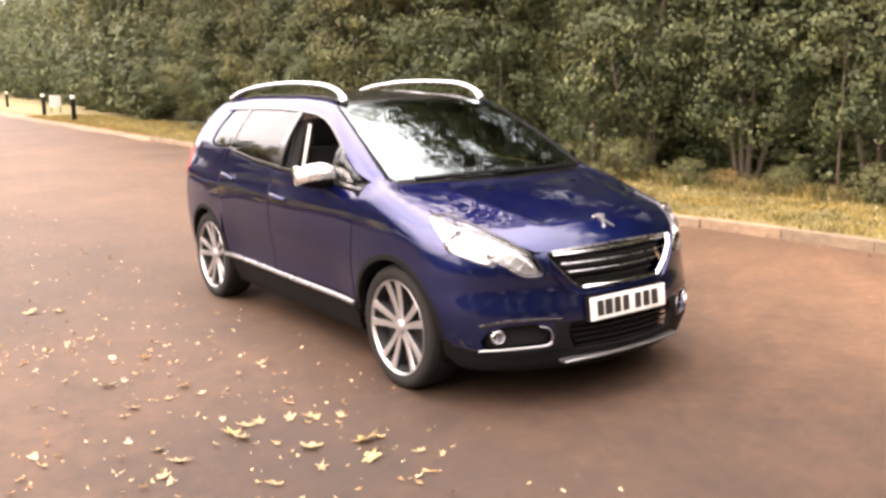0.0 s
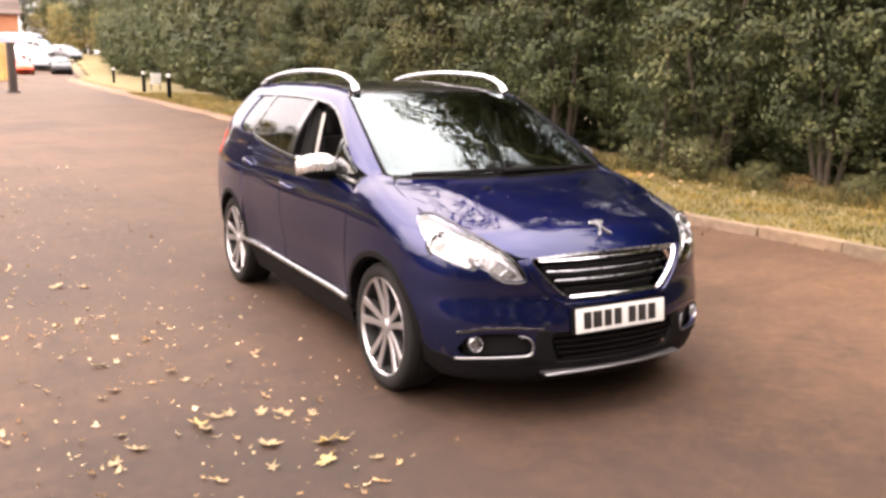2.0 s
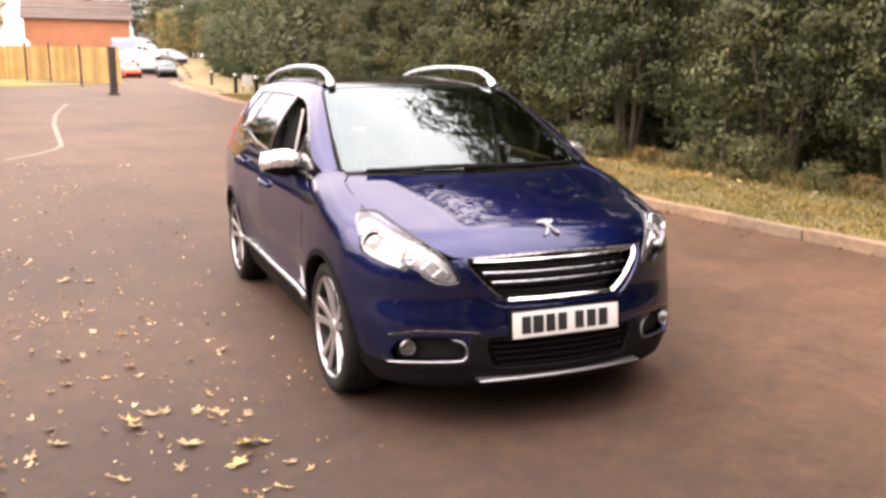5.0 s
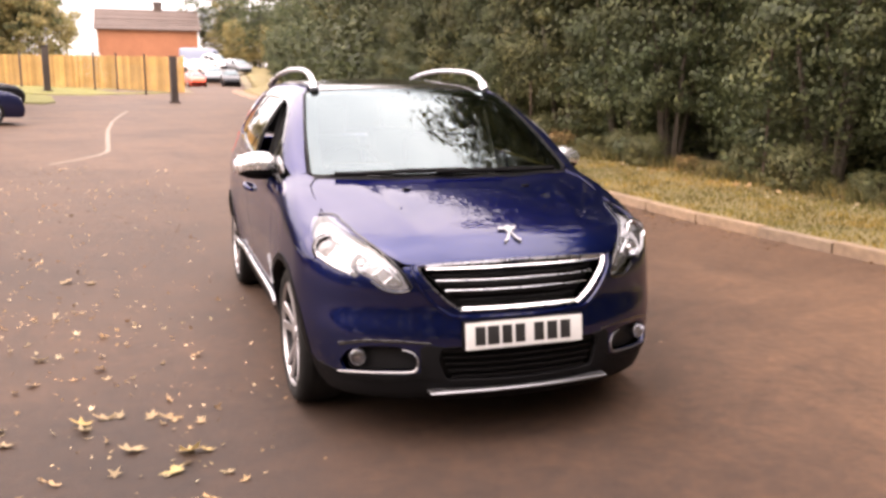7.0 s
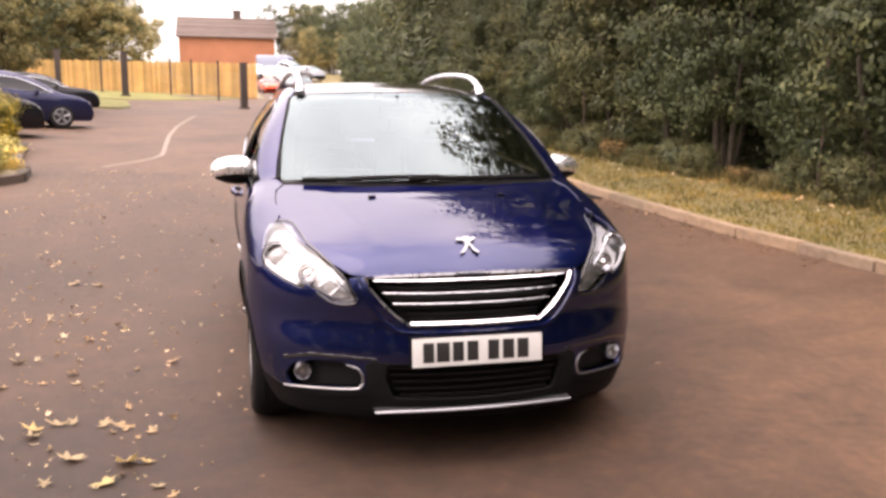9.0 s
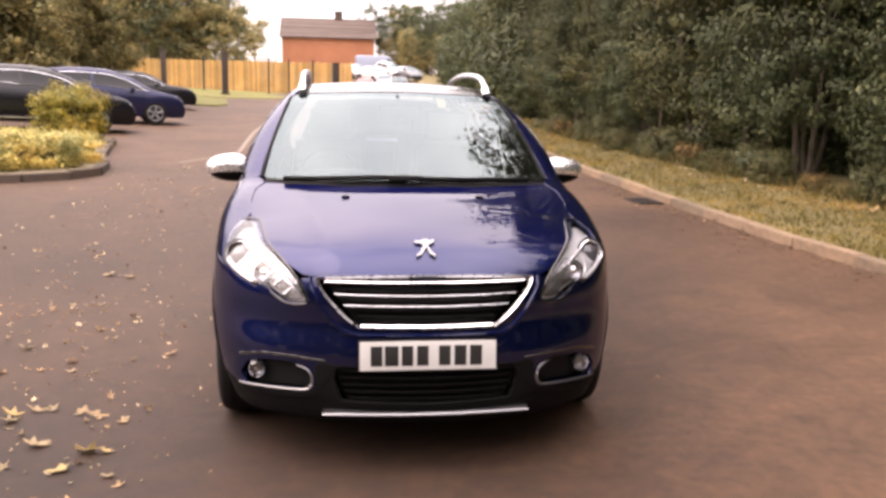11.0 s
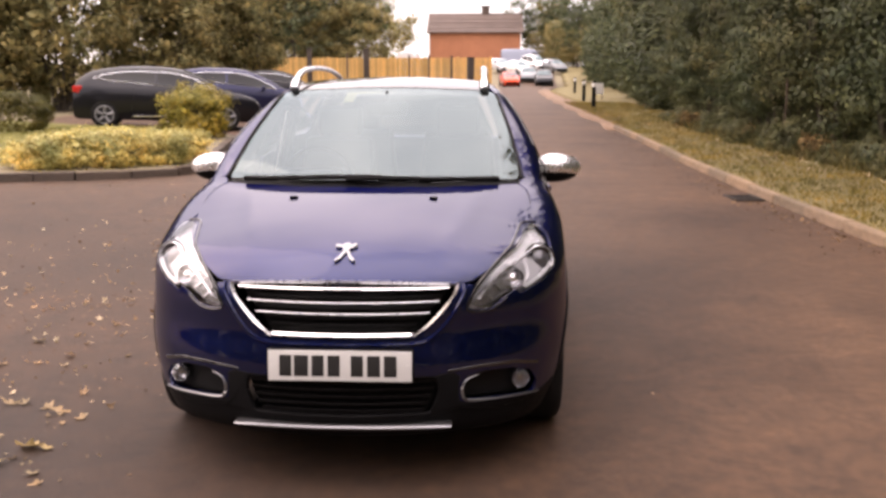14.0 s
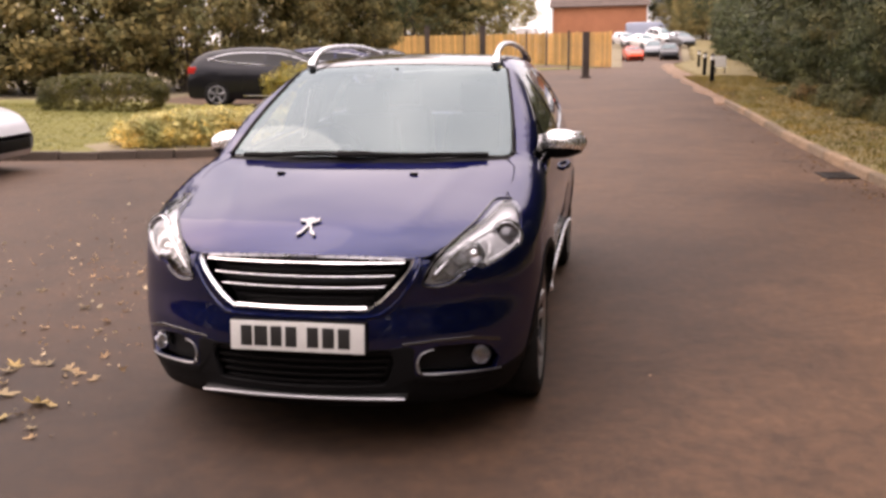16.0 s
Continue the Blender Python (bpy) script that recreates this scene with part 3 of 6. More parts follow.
GLOSS_BLACK = surface("gloss_black", (0.010, 0.010, 0.011), 0.12, vary=0.1, scale=40, coat=0.6)
GRILLE_BLACK = surface("grille_black", (0.006, 0.006, 0.0065), 0.5, vary=0.1, scale=40, spec=0.15)
SCREEN = glass("windscreen_glass", (0.40, 0.46, 0.46), 1.88, gloss=(0.76, 0.92, 0.95))
TINTED = glass("tinted_side_glass", (0.22, 0.23, 0.24), 1.58)
CLEAR = lens_cover("clear_lamp_cover", (0.93, 0.93, 0.94), 1.75)
LAMP_SILVER = surface("lamp_reflector", (0.80, 0.80, 0.82), 0.16, metal=0.95, vary=0.08, scale=35)
CAP_SILVER = surface("bright_chrome_cap", (0.80, 0.80, 0.81), 0.27, metal=0.9, vary=0.03, scale=30)
FOG_SILVER = surface("fog_lamp_reflector", (0.52, 0.52, 0.54), 0.10, metal=0.95, vary=0.1, scale=60)
LAMP_WHITE = surface("lamp_bezel", (0.62, 0.62, 0.64), 0.25, metal=0.35, vary=0.06, scale=35)
POCKET_GREY = surface("ribbed_reflector", (0.34, 0.34, 0.35), 0.22, metal=0.8, vary=0.25, scale=70, bump=0.003, bump_scale=140)
LENS_GREY = surface("projector_glass", (0.10, 0.10, 0.11), 0.08, metal=0.3, vary=0.1, scale=30, coat=0.8)
SEAT_CLOTH = surface("dark_seat_cloth", (0.014, 0.013, 0.014), 0.9, vary=0.2, scale=60, bump=0.001, bump_scale=300)
DASH = surface("dashboard_plastic", (0.018, 0.0175, 0.0175), 0.6, vary=0.15, scale=50, bump=0.0006, bump_scale=500)
PLATE_WHITE = surface("plate_white", (0.56, 0.56, 0.545), 0.35, vary=0.03, scale=20)
PLATE_INK = surface("plate_black", (0.012, 0.012, 0.012), 0.5, vary=0.1, scale=30)
MIRROR = surface("mirror_glass", (0.8, 0.82, 0.82), 0.02, metal=1.0, vary=0.01, scale=5)
RED_LAMP = surface("red_lamp", (0.45, 0.02, 0.015), 0.2, vary=0.1, scale=20, coat=0.8)
BELT = surface("pale_belt_webbing", (0.42, 0.41, 0.40), 0.7, vary=0.1, scale=60)


def smax(a, b, k):
    h = np.maximum(k - np.abs(a - b), 0) / k
    return np.maximum(a, b) + h * h * k / 4


def stations(v, xs, ys):
    """Smooth monotone interpolation through a few stations."""
    xs, ys = np.asarray(xs, float), np.asarray(ys, float)
    d = np.diff(ys) / np.diff(xs)
    m = np.r_[d[0], np.where(d[1:] * d[:-1] > 0, 2 * d[1:] * d[:-1] / (d[1:] + d[:-1] + 1e-12), 0), d[-1]]
    v = np.clip(v, xs[0], xs[-1])
    i = np.clip(np.searchsorted(xs, v) - 1, 0, len(xs) - 2)
    h = xs[i + 1] - xs[i]
    t = (v - xs[i]) / h
    return ys[i] * (1 + 2 * t) * (1 - t) ** 2 + m[i] * h * t * (1 - t) ** 2 + ys[i + 1] * t * t * (3 - 2 * t) + m[i + 1] * h * t * t * (t - 1)


def skin(x, y, z):
    """The car's outer skin as a field: below 0 inside."""
    x = np.abs(x)
    # flanks, with a crease above the sill and flared arches
    wz = stations(z, (.15, .30, .45, .62, .78, .86, .93, .985, 1.05), (.77, .818, .848, .868, .872, .867, .850, .826, .79))
    wy = stations(y, (-.75, -.3, .1, .5, 1.4, 2.4, 3.0, 3.4), (.085, .030, .006, .004, 0, .004, .04, .11))
    arch = .036 * np.exp(-((y + .10) / .54) ** 4) * np.exp(-((z - .42) / .25) ** 2) + .028 * np.exp(-((y - 2.537) / .45) ** 4) * np.exp(-((z - .44) / .25) ** 2)
    hollow = .014 * np.exp(-((z - .52) / .10) ** 2) * np.exp(-((y - 1.25) / .75) ** 4)
    flank = x - (wz - wy + arch - hollow)
    # nose and tail
    yc = stations(z, (.18, .24, .30, .45, .58, .66, .75, .85), (-.755, -.785, -.795, -.785, -.757, -.75, -.728, -.66))
    nose = (yc + .33 * x ** 2 + .26 * x ** 4 - y) * .95
    tail = y - (stations(z, (.2, .5, .9, 1.1), (3.30, 3.36, 3.33, 3.26)) - .25 * x ** 2)
    # bonnet and shoulder
    top = stations(y, (-.80, -.72, -.66, -.605, -.5, -.3, -.1, .1, .3, .6, 2.0, 3.4), (.70, .762, .812, .85, .893, .950, .994, 1.022, 1.042, 1.05, 1.07, 1.08))
    drop = stations(y, (-.8, -.22, .25, .6), (.17, .15, .035, .02))
    rib = .0045 * np.exp(-((x - .36 - .22 * (y + .6)) / .05) ** 2) * np.exp(-((y + .25) / .38) ** 4)
    lid = (z - (top + rib - drop * x ** 2 - .25 * np.maximum(x - .62, 0) ** 2)) * .9
    low = smax(smax(flank, nose, .13), tail, .2)
    low = smax(low, lid, .07)
    low = smax(low, .17 - z, .03)
    # greenhouse
    zz = z - 1.02
    screen = (.06 + 1.75 * zz + .8 * zz * np.abs(zz) + .40 * x ** 2 - y) * .5
    side = (x - (.835 - .10 * np.maximum(zz, -.1) - .935 * np.maximum(zz, 0) ** 1.75 - stations(y, (.2, .8, 1.4, 2.2, 2.8, 3.3), (.05, .012, 0, .012, .05, .12)))) * .93
    back = (y - (3.27 - .55 * zz - .6 * np.maximum(zz, 0) ** 2 - .12 * x ** 2)) * .85
    roof = z - (stations(y, (.8, 1.05, 1.6, 2.2, 2.8, 3.2), (1.435, 1.468, 1.50, 1.497, 1.462, 1.41)) - .085 * x ** 2)
    cab = smax(smax(smax(screen, side, .05), back, .1), roof, .05)
    cab = smax(cab, .965 - z, .02)
    return -smax(-low, -cab, .03)


def cast(o, d, reach=1.7, steps=70):
    """Where rays from outside first meet the skin, and the skin's normal there."""
    lo, hi, free = np.zeros(len(o)), np.full(len(o), reach), np.ones(len(o), bool)
    for s in np.linspace(0, reach, steps)[1:]:
        inside = skin(*(o + d * s).T) < 0
        hi[inside & free] = s
        free &= ~inside
        lo[free] = s
    for _ in range(24):
        m = (lo + hi) / 2
        inside = skin(*(o + d * m[:, None]).T) < 0
        hi, lo = np.where(inside, m, hi), np.where(inside, lo, m)
    p = o + d * hi[:, None]
    e = 0.002
    g = np.stack([skin(*(p + dv).T) - skin(*(p - dv).T) for dv in (np.array(v) * e for v in ((1, 0, 0), (0, 1, 0), (0, 0, 1)))], 1)
    return p, g / (np.linalg.norm(g, axis=1, keepdims=True) + 1e-12)


# Ways to lay a flat outline on the skin. Front: degrees round an upright axis behind the bumper, scaled to metres, and height.
ROUND = 54.6


def on_front(q, s=1):
    a = np.radians(q[:, 0] * ROUND) * s
    o = np.stack([1.65 * np.sin(a), .35 - 1.65 * np.cos(a), q[:, 1]], 1)
    return o, np.stack([-np.sin(a), np.cos(a), 0 * a], 1)


def on_top(q, s=1):
    return np.stack([q[:, 0] * s, q[:, 1], 0 * q[:, 0] + 2.0], 1), np.tile([0.0, 0, -1], (len(q), 1))


def on_side(q, s=1):
    return np.stack([0 * q[:, 0] + 1.4 * s, q[:, 0], q[:, 1]], 1), np.tile([-1.0 * s, 0, 0], (len(q), 1))


BEND = 65.0


def on_section(q, s=1):
    """Along the car, and degrees up from the level at z = 0.6, scaled to metres."""
    a = np.radians(q[:, 1] * BEND)
    o = np.stack([1.6 * np.cos(a) * s, q[:, 0], .6 + 1.6 * np.sin(a)], 1)
    return o, np.stack([-np.cos(a) * s, 0 * a, -np.sin(a)], 1)


def inside_of(q, poly):
    x, y = q[:, 0], q[:, 1]
    odd = np.zeros(len(q), bool)
    n = len(poly)
    for i in range(n):
        (ax, ay), (bx, by) = poly[i], poly[(i + 1) % n]
        cut = ((ay > y) != (by > y)) & (x < (bx - ax) * (y - ay) / (by - ay + 1e-15) + ax)
        odd ^= cut
    return odd


def soften(pts, step, round_=0.012):
    """A closed outline with rounded corners, its points about step apart."""
    n, out = len(pts), []
    pts = [np.array(p, float) for p in pts]
    for i in range(n):
        a, b, c = pts[i - 1], pts[i], pts[(i + 1) % n]
        la, lc = np.linalg.norm(a - b), np.linalg.norm(c - b)
        r = min(round_, la * .45, lc * .45)
        p, q = b + (a - b) / la * r, b + (c - b) / lc * r
        out += [(1 - t) ** 2 * p + 2 * t * (1 - t) * b + t * t * q for t in (0, .33, .67, 1)]
    full = []
    for a, b in zip(out, out[1:] + out[:1]):
        k = max(1, int(np.linalg.norm(b - a) / step))
        full += [a + (b - a) * j / k for j in range(k)]
    clean = [full[0]]
    for p in full[1:]:
        if np.linalg.norm(p - clean[-1]) > 1e-4:
            clean.append(p)
    if np.linalg.norm(clean[0] - clean[-1]) < 1e-4:
        clean.pop()
    return np.array(clean)


def spline(pts, k=6):
    """An open run of points made smooth (Catmull-Rom)."""
    p = [np.array(pts[0])] + [np.array(q, float) for q in pts] + [np.array(pts[-1])]
    out = []
    for a, b, c, d in zip(p, p[1:], p[2:], p[3:]):
        out += [0.5 * (2 * b + (c - a) * t + (2 * a - 5 * b + 4 * c - d) * t * t + (3 * b - a - 3 * c + d) * t ** 3) for t in (j / k for j in range(k))]
    return [tuple(q) for q in out] + [tuple(pts[-1])]


from mathutils.geometry import delaunay_2d_cdt


def panel(name, outline, way, mat, parent, s=1, step=0.03, lift=0.0, lip=0.022, holes=(), label="", round_=0.012):
    """A panel of the skin: an outline laid on it, with edges turned in, and true smooth normals."""
    rim = soften(outline, step * 0.6, round_)
    cuts = [soften(h, step * 0.6, round_) for h in holes]
    lo, hi = rim.min(0), rim.max(0)
    gx, gy = np.meshgrid(np.arange(lo[0] + step / 2, hi[0], step), np.arange(lo[1] + step / 2, hi[1], step))
    grid = np.stack([gx.ravel(), gy.ravel()], 1)
    keep = inside_of(grid, rim)
    for c in cuts:
        keep &= ~inside_of(grid, c)
    grid = grid[keep]
    allrim = np.concatenate([rim] + cuts)
    if len(grid):
        grid = grid[np.array([np.min(np.hypot(*(allrim - g).T)) > step * 0.42 for g in grid])]
    verts = [Vector(v) for v in np.concatenate([allrim, grid])]
    edges, base = [], 0
    for loop in [rim] + cuts:
        n = len(loop)
        edges += [(base + i, base + (i + 1) % n) for i in range(n)]
        base += n
    v2, _, tris, *_ = delaunay_2d_cdt(verts, edges, [], 0, 1e-6)
    q = np.array([list(v) for v in v2])
    tris = np.array([t for t in tris if len(t) == 3])
    mid = q[tris].mean(1)
    ok = inside_of(mid, rim)
    for c in cuts:
        ok &= ~inside_of(mid, c)
    tris = tris[ok]
    p, nrm = cast(*way(q, s))
    p = p + nrm * lift
    a, b, c = p[tris[:, 0]], p[tris[:, 1]], p[tris[:, 2]]
    flip = (np.cross(b - a, c - a) * nrm[tris].mean(1)).sum(1) < 0
    tris[flip] = tris[flip][:, ::-1]
    count = {}
    for t in tris:
        for i, j in ((t[0], t[1]), (t[1], t[2]), (t[2], t[0])):
            count.setdefault((min(i, j), max(i, j)), []).append((i, j))
    border = [e[0] for e in count.values() if len(e) == 1]
    ring = sorted({i for e in border for i in e})
    pos = {i: len(p) + k for k, i in enumerate(ring)}
    pin = {i: len(p) + len(ring) + k for k, i in enumerate(ring)}
    inward = np.zeros_like(p)
    for i, j in border:
        d = np.cross(nrm[i] + nrm[j], p[j] - p[i])
        d /= np.linalg.norm(d) + 1e-12
        inward[i] += d
        inward[j] += d
    inward /= np.linalg.norm(inward, axis=1, keepdims=True) + 1e-12
    P = np.concatenate([p, p[ring], p[ring] - nrm[ring] * lip + inward[ring] * 0.001])
    P[ring] = P[ring] + inward[ring] * 0.0025
    P[len(p):len(p) + len(ring)] = p[ring] - nrm[ring] * 0.0025
    N = np.concatenate([nrm, nrm[ring] * 0.3 - inward[ring], -inward[ring]])
    faces = [tuple(int(i) for i in t) for t in tris]
    for i, j in border:
        faces.append((int(j), int(i), pos[i], pos[j]))
        faces.append((pos[j], pos[i], pin[i], pin[j]))
    me = bpy.data.meshes.new(name)
    me.from_pydata(P.tolist(), [], faces)
    me.polygons.foreach_set("use_smooth", [True] * len(me.polygons))
    me.normals_split_custom_set_from_vertices((N / (np.linalg.norm(N, axis=1, keepdims=True) + 1e-9)).tolist())
    me.materials.append(mat)
    ob = new(name, me)
    ob.parent = parent
    return tagged(ob, label) if label else ob


def mirrored(half):
    """A whole outline from its half at positive first coordinate, from the top middle round to the bottom middle."""
    return list(half) + [(-a, b) for a, b in reversed(half) if abs(a) > 1e-6]


def deg(pts):
    return [(a / ROUND, b) for a, b in pts]


def sec(pts):
    return [(a, b / BEND) for a, b in pts]


def front_at(a, z, lift=0.0):
    p, n = cast(*on_front(np.array([[a / ROUND, z]])))
    return Vector(p[0] + n[0] * lift), Vector(n[0])


def along_front(pts, lift=0.0):
    p, n = cast(*on_front(np.array(deg(pts))))
    return [Vector(a + b * lift) for a, b in zip(p, n)]


car = empty("crossover_car", label="dark metallic blue crossover car with chrome trim parked on the asphalt", category="car")

# -- front bumper: cut out for grille, lower intake and lamp pockets
HEAD_LOW = [(24.3, .660), (26.2, .650), (29.3, .656), (32.4, .690), (35.0, .711), (35.9, .693), (41.0, .720), (46.2, .757)]
HEAD_TOP = [(55.0, .895), (51.5, .899), (48.5, .894), (44.5, .877), (41.2, .862), (35.2, .826), (29.8, .778), (26.6, .730)]
half = [(0, .772), (12, .768), (21.5, .757), (26.0, .742), (25.2, .713)] + HEAD_LOW + [(50.5, .70), (55.5, .605), (52.6, .53), (50.3, .44), (49.6, .36), (46, .315), (38, .288), (29, .282), (22, .300), (19.5, .36), (18.0, .422), (0, .424)]
GRILLE = [(0, .762), (12, .759), (21.6, .750), (22.6, .742), (21.3, .702), (17.0, .615), (14.0, .574), (12.4, .566), (0, .565)]
POCKET = [(37.2, .395), (33.0, .420), (27.0, .425), (23.6, .412), (22.4, .375), (22.6, .326), (30.0, .318), (38.2, .305), (39.2, .345)]
panel("front_bumper", deg(mirrored(half)), on_front, PAINT, car, step=.026, holes=[deg(mirrored(GRILLE)), deg(POCKET), deg([(-a, b) for a, b in POCKET])], round_=.008)
panel("lower_valance", deg(mirrored([(0, .275), (14, .278), (21.5, .296), (29, .279), (38, .285), (46, .312), (49.4, .352), (48.5, .24), (44, .195), (0, .185)])), on_front, BLACK_PLASTIC, car, step=.035, lift=-.004)

# -- grille
grille = new("grille")
grille.parent = car
tagged(grille, "black grille with chrome bars in a chrome surround")
bm = bmesh.new()
for i in range(2):
    ring = along_front([(a * (1.0, .975)[i], .665 + (b - .665) * (1.0, .962)[i]) for a, b in spline(mirrored(GRILLE) + [GRILLE[0]], 5)], (.006, -.006)[i])
    if i == 0:
        outer = ring
    else:
        for loop_a, loop_b in zip(zip(outer, ring), zip(outer[1:], ring[1:])):
            vs = [bm.verts.new(v) for v in (loop_a[0], loop_b[0], loop_b[1], loop_a[1])]
            bm.faces.new(vs)
        back = [v + Vector((0, .03, 0)) for v in outer]
        for a, b, c, d in zip(outer, outer[1:], back[1:], back):
            bm.faces.new([bm.verts.new(v) for v in (b, a, d, c)])
bmesh.ops.remove_doubles(bm, verts=bm.verts[:], dist=1e-5)
bmesh.ops.recalc_face_normals(bm, faces=bm.faces[:])
part("grille_frame", bm, SATIN, grille, "polished chrome grille surround")


def bar(name, z, a0, tall, lift, mat, parent, deep=.02, n=18, tilt=((.5, .95), (.05, .40), (-.42, 0), (-.5, .12))):
    """A bar across the nose at height z, wedge-shaped, following the bumper's curve."""
    b = bmesh.new()
    rows = []
    for k in range(n + 1):
        p, nn = front_at(-a0 + 2 * a0 * k / n, z, lift)
        rows.append([b.verts.new(p + Vector((0, 0, h * tall)) - nn * back * tall) for h, back in tilt] + [b.verts.new(p - nn * deep)])
    for r, q in zip(rows, rows[1:]):
        for j in range(5):
            b.faces.new((r[j], r[(j + 1) % 5], q[(j + 1) % 5], q[j]))
    b.faces.new(rows[0])
    b.faces.new(rows[-1][::-1])
    bmesh.ops.recalc_face_normals(b, faces=b.faces[:])
    return part(name, b, mat, parent)


FLAT = ((.5, -.1), (.2, 0), (-.3, .05), (-.5, .25))
bar("grille_top_bar", .743, 20.9, .022, .006, CHROME, grille)
for z, a in ((.694, 18.8), (.652, 16.8)):
    bar("grille_slat", z, a, .0032, -.010, SATIN, grille, .010, tilt=((.5, .5), (.1, .2), (-.42, 0), (-.5, .12)))
for z, a in ((.718, 19.6), (.673, 17.8), (.632, 15.6), (.606, 14.4)):
    bar("grille_blade", z, a, .012, -.034, GRILLE_BLACK, grille, .04, tilt=FLAT)
bar("grille_bottom_bar", .577, 13.2, .009, .004, CHROME, grille)
# the lettering on the top bar, as plain dark bars
for k in range(7):
    p, nn = front_at(-3.3 + 1.1 * k, .752, .010)
    bm = bmesh.new()
    box(bm, (.016, .004, .009), p, .001, rot=nn.to_track_quat("-Y", "Z").to_matrix(), segments=1)
    part("grille_mark", bm, GRILLE_BLACK, grille)
panel("grille_back", deg(mirrored([(0, .77), (22, .76), (14, .56), (0, .555)])), on_front, GRILLE_BLACK, grille, step=.05, lift=-.06, lip=.002)

bm = bmesh.new()
tube(bm, along_front(spline([(-24.0, .748), (-23.2, .70), (-20.2, .618), (-17.2, .566), (-14.2, .545), (-7, .543), (0, .543), (7, .543), (14.2, .545), (17.2, .566), (20.2, .618), (23.2, .70), (24.0, .748)], 5), .001), .0085, 8)
part("grille_lip", bm, PAINT, grille, "raised blue lip round the grille")

# -- lower intake and skid bar
intake = new("lower_intake")
intake.parent = car
panel("intake_back", deg(mirrored([(0, .435), (19.5, .435), (16, .27), (0, .262)])), on_front, GRILLE_BLACK, intake, step=.05, lift=-.05, lip=.002)
for z, a in ((.405, 17.6), (.378, 17.2), (.351, 16.6), (.324, 16.0), (.298, 15.2)):
    bar("intake_slat", z, a, .012, -.012, GRILLE_BLACK, intake, .035, tilt=FLAT)
panel("intake_frame", deg(mirrored([(0, .428), (18.4, .428), (20.5, .36), (22.5, .302), (16, .268), (0, .262)])), on_front, BLACK_PLASTIC, intake, step=.03, lift=.001,
      holes=[deg(mirrored([(0, .418), (17.4, .418), (18.0, .37), (16.4, .288), (0, .282)]))])
for s in (-1, 1):
    panel("intake_cheek", deg([(a * s, b) for a, b in ((17.4, .427), (20.6, .434), (22.0, .418), (21.7, .372), (21.8, .322), (24, .312), (30, .307), (38, .297), (46, .320), (46.4, .312), (38, .284), (29, .278), (22, .297), (19.2, .36))]), on_front, BLACK_PLASTIC, intake, 1, .025, .0025, .010, round_=.006)
bm = bmesh.new()
for k in range(25):
    x = -.40 + .80 * k / 24
    y_, e = -.806 + .20 * x * x, .5 * min(1, k / 2, (24 - k) / 2) + .5
    ring = [bm.verts.new((x, y_ + d, .240 + h * e)) for d, h in ((.004, .008), (0, .002), (.001, -.004), (.012, -.007), (.05, -.005), (.05, .010))]
    if k:
        for a in range(6):
            bm.faces.new((last_ring[a], last_ring[(a + 1) % 6], ring[(a + 1) % 6], ring[a]))
    else:
        bm.faces.new(ring)
    last_ring = ring
bm.faces.new(last_ring[::-1])
bmesh.ops.recalc_face_normals(bm, faces=bm.faces[:])
part("skid_bar", bm, DULL, car, "satin silver skid bar under the bumper")
bar("skid_plate", .226, 19.6, .022, .006, BLACK_PLASTIC, car, .03, tilt=FLAT)

# -- number plate with plain bars for its characters, and the nose emblem as a plain shape
plate = new("number_plate")
plate.parent = car
tagged(plate, "white number plate with plain dark bars")
plate_turn = Matrix.Translation((0, -.790, .473)) @ Euler((radians(-6), 0, 0)).to_matrix().to_4x4()
bm = bmesh.new()
box(bm, (.52, .006, .111), (0, 0, 0), .003)
bm.transform(plate_turn)
part("plate", bm, PLATE_WHITE, plate)
for x, w in ((-.197, .044), (-.140, .052), (-.080, .044), (-.022, .044), (.062, .044), (.122, .046), (.182, .046)):
    bm = bmesh.new()
    box(bm, (w, .003, .076), (x, -.0035, 0), .002)
    bm.transform(plate_turn)
    part("plate_bar", bm, PLATE_INK, plate)
bm = bmesh.new()
box(bm, (.53, .03, .12), (0, .018, 0), .004)
bm.transform(plate_turn)
part("plate_holder", bm, BLACK_PLASTIC, plate)
for x in (-.243, .243):
    bm = bmesh.new()
    lathe(bm, [(.0001, -.003), (.005, -.002), (.006, .002)], 12, plate_turn @ Matrix.Translation((x, -.003, 0)) @ Euler((0, 0, radians(90))).to_matrix().to_4x4())
    part("screw", bm, PLATE_WHITE, plate)

# -- bonnet
HOOD = [(0, -.706), (.22, -.690), (.40, -.662), (.475, -.634), (.54, -.575), (.60, -.49), (.655, -.385), (.692, -.25), (.712, -.10), (.716, .04), (.706, .14), (.668, .205), (.55, .152), (.30, .066), (0, .030)]
panel("bonnet", mirrored(HOOD), on_top, PAINT, car, step=.026, label="glossy blue bonnet", round_=.02)
panel("cowl", mirrored([(0, .022), (.30, .06), (.55, .145), (.68, .205), (.70, .27), (.55, .215), (.30, .125), (0, .09)]), on_top, BLACK_PLASTIC, car, step=.04, lift=-.012)
for x in (-.30, .30):
    p, n = cast(*on_top(np.array([[x, -.085]])))
    bm = bmesh.new()
    box(bm, (.034, .022, .012), Vector(p[0]) + Vector((0, 0, .003)), .005)
    part("washer_nozzle", bm, BLACK_PLASTIC, car)
p, n = cast(*on_top(np.array([[0, -.605]])))
